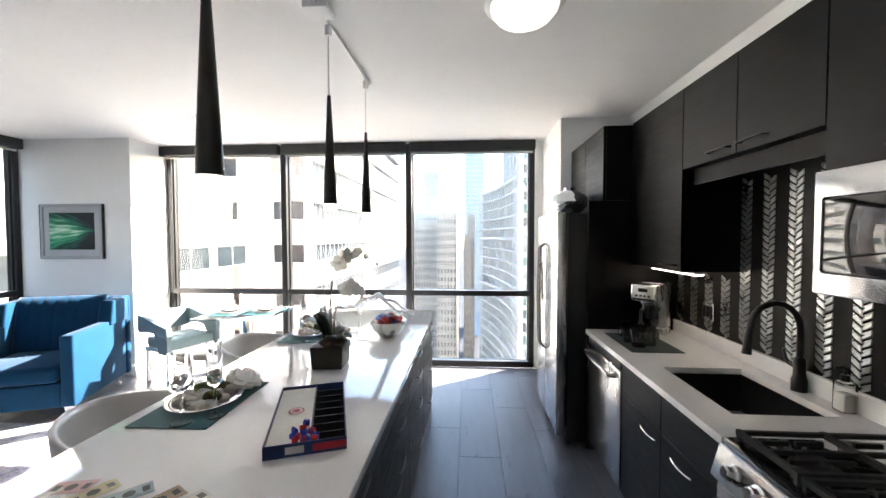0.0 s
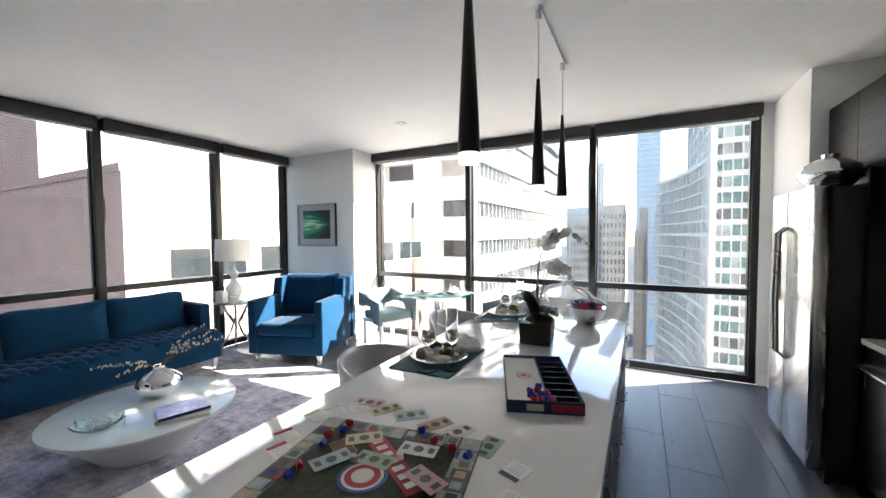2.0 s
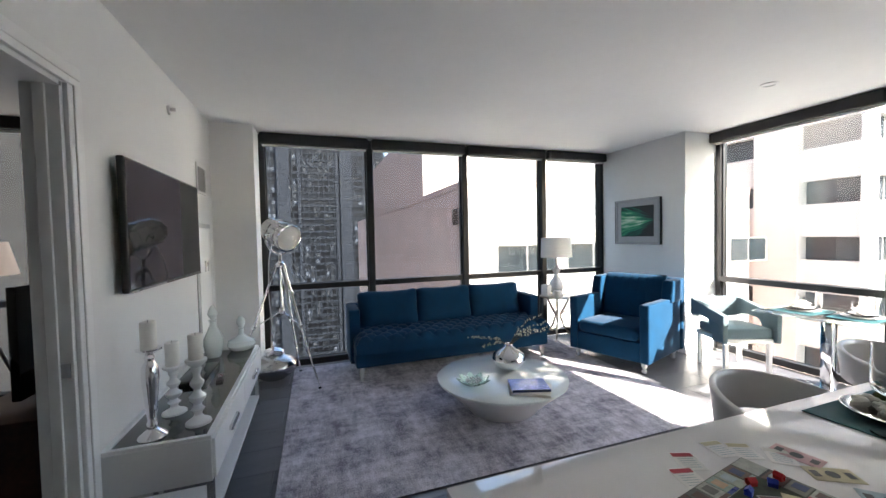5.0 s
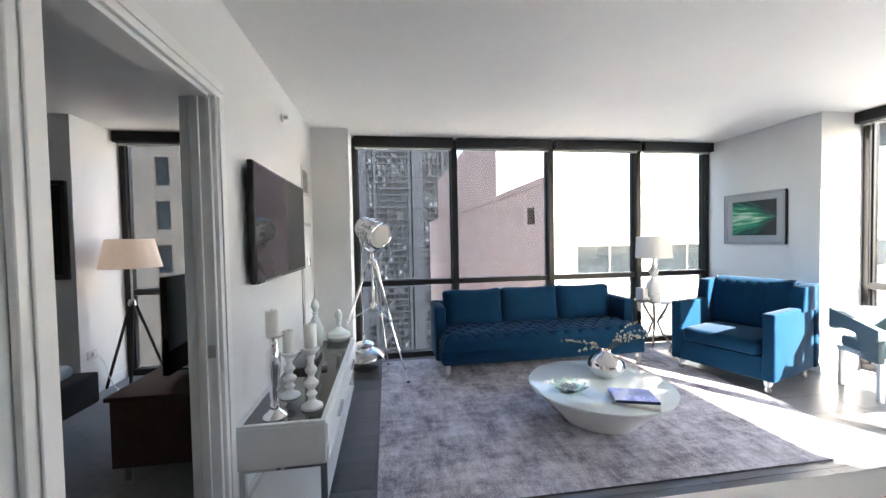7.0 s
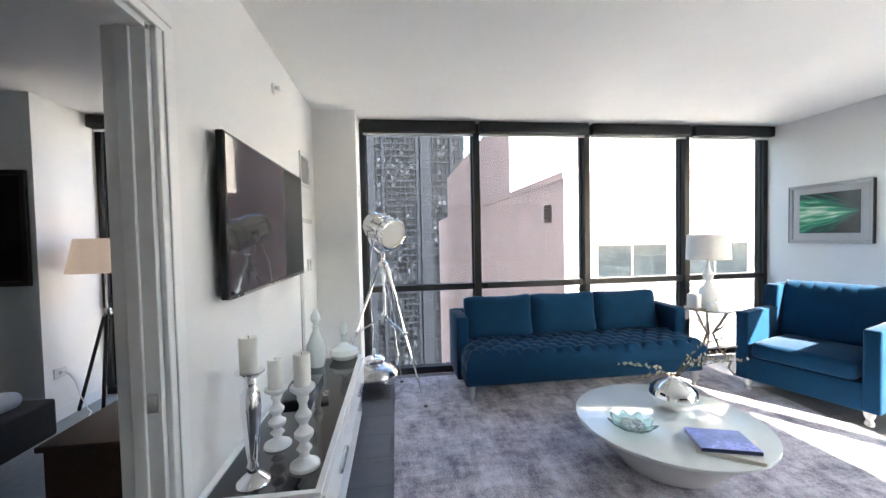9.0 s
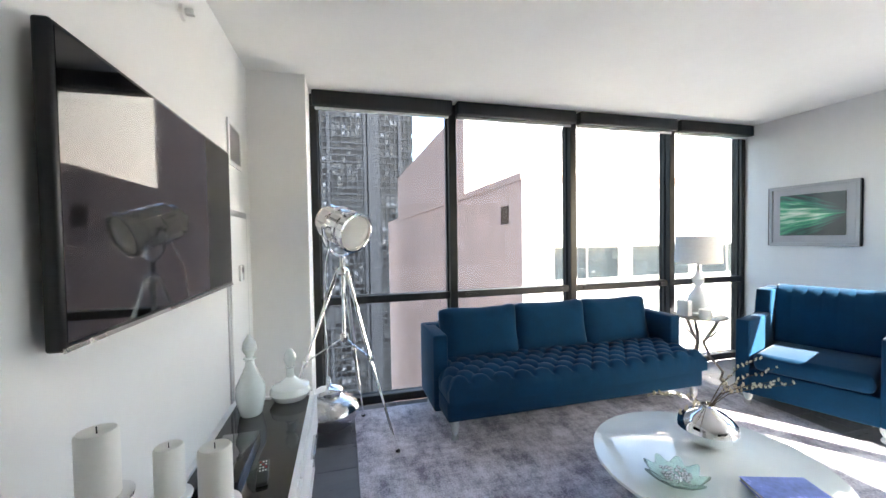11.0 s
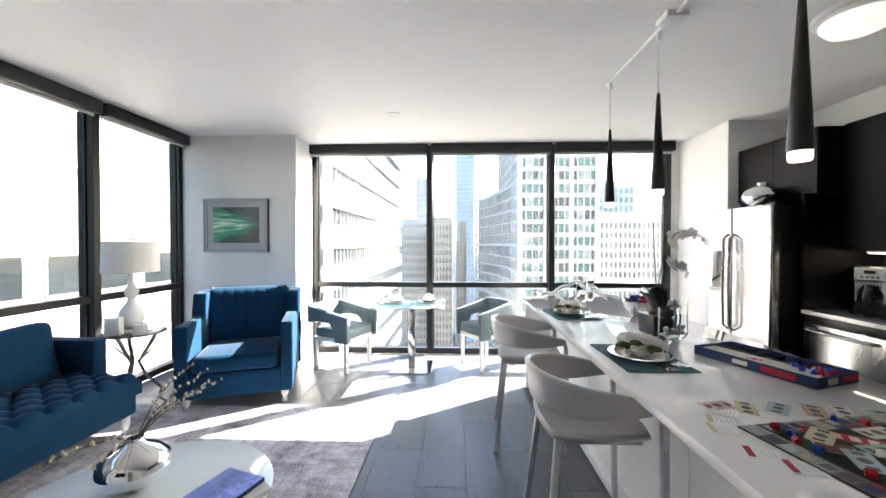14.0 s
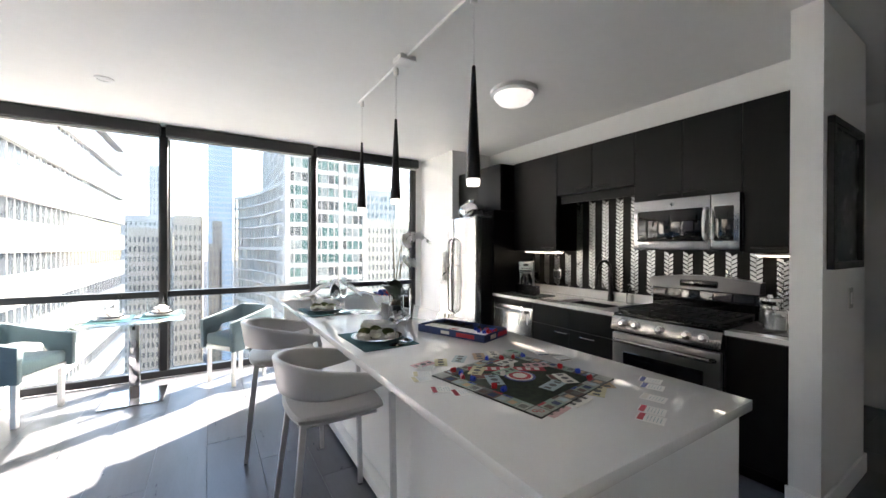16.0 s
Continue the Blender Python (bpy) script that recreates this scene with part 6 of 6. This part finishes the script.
part("column", b, CITYW, rb)
b = B()
for i in range(14):
    cube(b, -12.4, -10.0, 22.5, 22.6, 5.42 + .088 * i, 5.47 + .088 * i)
part("louvre", b, CITYG, rb)
tower("masonry_tower", "slim grey art deco masonry tower", -23.5, -16.0, 198, 210, 36, 2.8, 1.2, CITYG, WGLASS, pier=.6, sp=.45, proud=.3)
tower("masonry_block", "stepped grey masonry office block", -32, -11, 190, 205, 14, 2.8, 1.5, CITYG, WGLASS, pier=.55, sp=.45, proud=.3)
tower("cream_office", "cream masonry office building with punched windows", -8.4, -3.2, 99, 120, 8.4, 2.2, .80, CITYC, WGLASS, pier=.5, sp=.45, proud=.25, faces="se")
tower("cream_office_wing", "cream masonry office wing with punched windows", -18, -9.5, 112, 130, 6.0, 2.3, .85, CITYC, WGLASS, pier=.5, sp=.45, proud=.25)
tower("glass_highrise", "pale blue glass high-rise in the distance", -3, 12, 300, 330, 88, 3.6, 1.6, CITYG, PALEGL, pier=.15, sp=.3, proud=.2)
tower("brick_midrise", "reddish brick midrise along the street", -2.0, 1.5, 150, 200, 2.5, 3.3, 1.3, CITYB, WGLASS, pier=.5, sp=.4, faces="se")
tower("brick_midrise_far", "brown brick highrise along the street", -.6, 3.4, 210, 260, 14, 3.3, 1.3, CITYB, WGLASS, pier=.5, sp=.4, faces="s")
# residential tower with a curved wing of balconies
rt = thing("residential_tower", "white concrete residential tower with teal glass bays", "building")
def ribbon(bm, pts, inner, z0, z1):
    vs = [[bm.verts.new((x, y, z)) for (x, y), z in ((p, z0), (p, z1), (q, z1), (q, z0))] for p, q in zip(pts, inner)]
    for p, q in zip(vs, vs[1:]):
        for k in range(4):
            bm.faces.new((p[k], q[k], q[(k + 1) % 4], p[(k + 1) % 4]))
    bm.faces.new(vs[0]); bm.faces.new(vs[-1][::-1])
def sweep_pts(off, n=26):
    """The street front's concave sweep, moved back by off."""
    a, c, e = Vector((2.8, 94)), Vector((7.4, 84)), Vector((8.5, 63))
    out = []
    for k in range(n + 1):
        t = k / n
        p = a * (1 - t) ** 2 + c * 2 * t * (1 - t) + e * t * t
        d = (c - a) * (1 - t) + (e - c) * t
        q = Vector((-d.y, d.x)).normalized()
        out.append((p.x + q.x * off, p.y + q.y * off))
    return out
face, back = sweep_pts(0), sweep_pts(9)
b = B(); ribbon(b, sweep_pts(1.0), back, -78, 12.5); part("curved_glazing", b, TGL, rt)
for i in range(34):
    z = 11.9 - 2.2 * i
    b = B(); ribbon(b, face, sweep_pts(1.1), z, z + (.60 if i % 5 == 0 else .30)); part("balcony", b, SLAB, rt)
b = B()
for k, (x, y) in enumerate(sweep_pts(.3, 18)):
    w = .26 if k % 4 == 0 else .12
    cube(b, x - w, x + w, y - .22, y + .22, -66, 12.4)
part("column", b, SLAB, rt)
b = B(); cube(b, 8.7, 21.5, 62.6, 92, -78, 44); part("bay_glazing", b, TGL, rt)
panes = [B() for k in range(3)]
rnd = random.Random(12)
for i in range(46):
    z = 42.2 - 2.2 * i
    for k in range(12):
        x = 8.75 + 1.06 * k
        cube(panes[rnd.choice((0, 0, 1, 2))], x + .06, x + 1.0, 62.5, 62.58, z - 1.5, z - .05)
    for k in range(21):
        y = 63.0 + 1.38 * k
        cube(panes[rnd.choice((0, 1, 1, 2))], 8.6, 8.68, y + .06, y + 1.3, z - 1.5, z - .05)
for k in range(3):
    tagged(part("window_panes", panes[k], BAYGL[k], rt), "", "", "", "stuff")
b = B()
for i in range(46):
    z = 42.2 - 2.2 * i
    cube(b, 8.5, 21.7, 62.3, 62.6, z - .05, z + .68); cube(b, 8.4, 8.7, 62.3, 92, z - .05, z + .55)
part("spandrel", b, SLAB, rt)
b = B()
for i in range(13):
    x = 8.69 + 1.06 * i
    w = .36 if i % 4 == 0 else .07
    cube(b, x - w, x + w, 62.05 if i % 4 == 0 else 62.25, 62.6, -66, 44)
for k in range(22):
    y = 63.0 + 1.38 * k
    w = .34 if k % 4 == 0 else .09
    cube(b, 8.2 if k % 4 == 0 else 8.38, 8.7, y - w, y + w, -66, 44)
part("pier", b, SLAB, rt)
tower("cream_apartments", "broad cream masonry apartment block", 24, 52, 96, 120, 9.0, 2.5, 1.15, CITYC, WGLASS, pier=.5, sp=.45, proud=.25)
tower("far_grey_tower", "grey blue tower behind the rooftops", 52, 68, 150, 170, 26, 3.6, 2.0, CITYG, TGL, pier=.4, sp=.4, proud=.25)

# ---- pieces: backsplash tiles, floor planks ----
bs = thing("wall_backsplash", "black backsplash with silver herringbone stripes", "backsplash", kind="structure")
part("panel", cube(B(), 1.618, 1.629, -.358, 2.20, .986, 1.95), TILEB, bs)
b = cube(B(), -.003, .003, -.0172, .0172, -.0118, .0118)
for v in b.verts:
    v.co.z -= v.co.y * .6
left = mesh_of("tile", bev(b, .0018, 1), TILES)
b = cube(B(), -.003, .003, -.0172, .0172, -.0118, .0118)
for v in b.verts:
    v.co.z += v.co.y * .6
right = mesh_of("tile", bev(b, .0018, 1), TILES)
rest = B()
count = 0
for i in range(17):
    yc = -.30 + .152 * i
    hi = 1.90 if .72 < yc < 1.56 else (1.36 if yc > .72 or yc < -.02 else 1.38)
    n = int((hi - 1.0) / .034)
    for k in range(n):
        z = 1.014 + .034 * k
        for me, s in ((left, -1), (right, 1)):
            if .40 < yc < 1.6 and count < 300:
                piece("tile", me, bs, pose(1.616, yc + s * .0185, z + .0085 * s))
                count += 1
            else:
                cube(rest, 1.6135, 1.6185, yc + s * .0185 - .0172, yc + s * .0185 + .0172, z - .0118 + .0085 * s, z + .0118 + .0085 * s)
for f in rest.verts:
    i = round((f.co.y + .30) / .152)
    yc = -.30 + .152 * i
    s = -1 if f.co.y < yc else 1
    f.co.z += s * (f.co.y - (yc + s * .0185)) * .6
tagged(part("herringbone_tiles", rest, TILES, bs), "", "", "", "stuff")

PW, PL = .30, 1.20
cache = {}
for i in range(int(8.34 / PW) + 1):
    x0 = -5.04 + i * PW
    x1 = min(x0 + PW, 3.3)
    if x1 - x0 < .03:
        continue
    y = -1.95 - (i % 3) * .4
    while y < 3.915:
        a, c = max(y, -1.95), min(y + PL, 3.915)
        if c - a > .03:
            key = (round(x1 - x0, 3), round(c - a, 3))
            if key not in cache:
                w, l = key[0] / 2 - .0008, key[1] / 2 - .0008
                cache[key] = mesh_of("plank", bev(cube(B(), -w, w, -l, l, -.012, 0), .0012, 1), PLANK)
            piece("plank", cache[key], FLOOR, pose((x0 + x1) / 2, (a + c) / 2, 0))
        y += PL
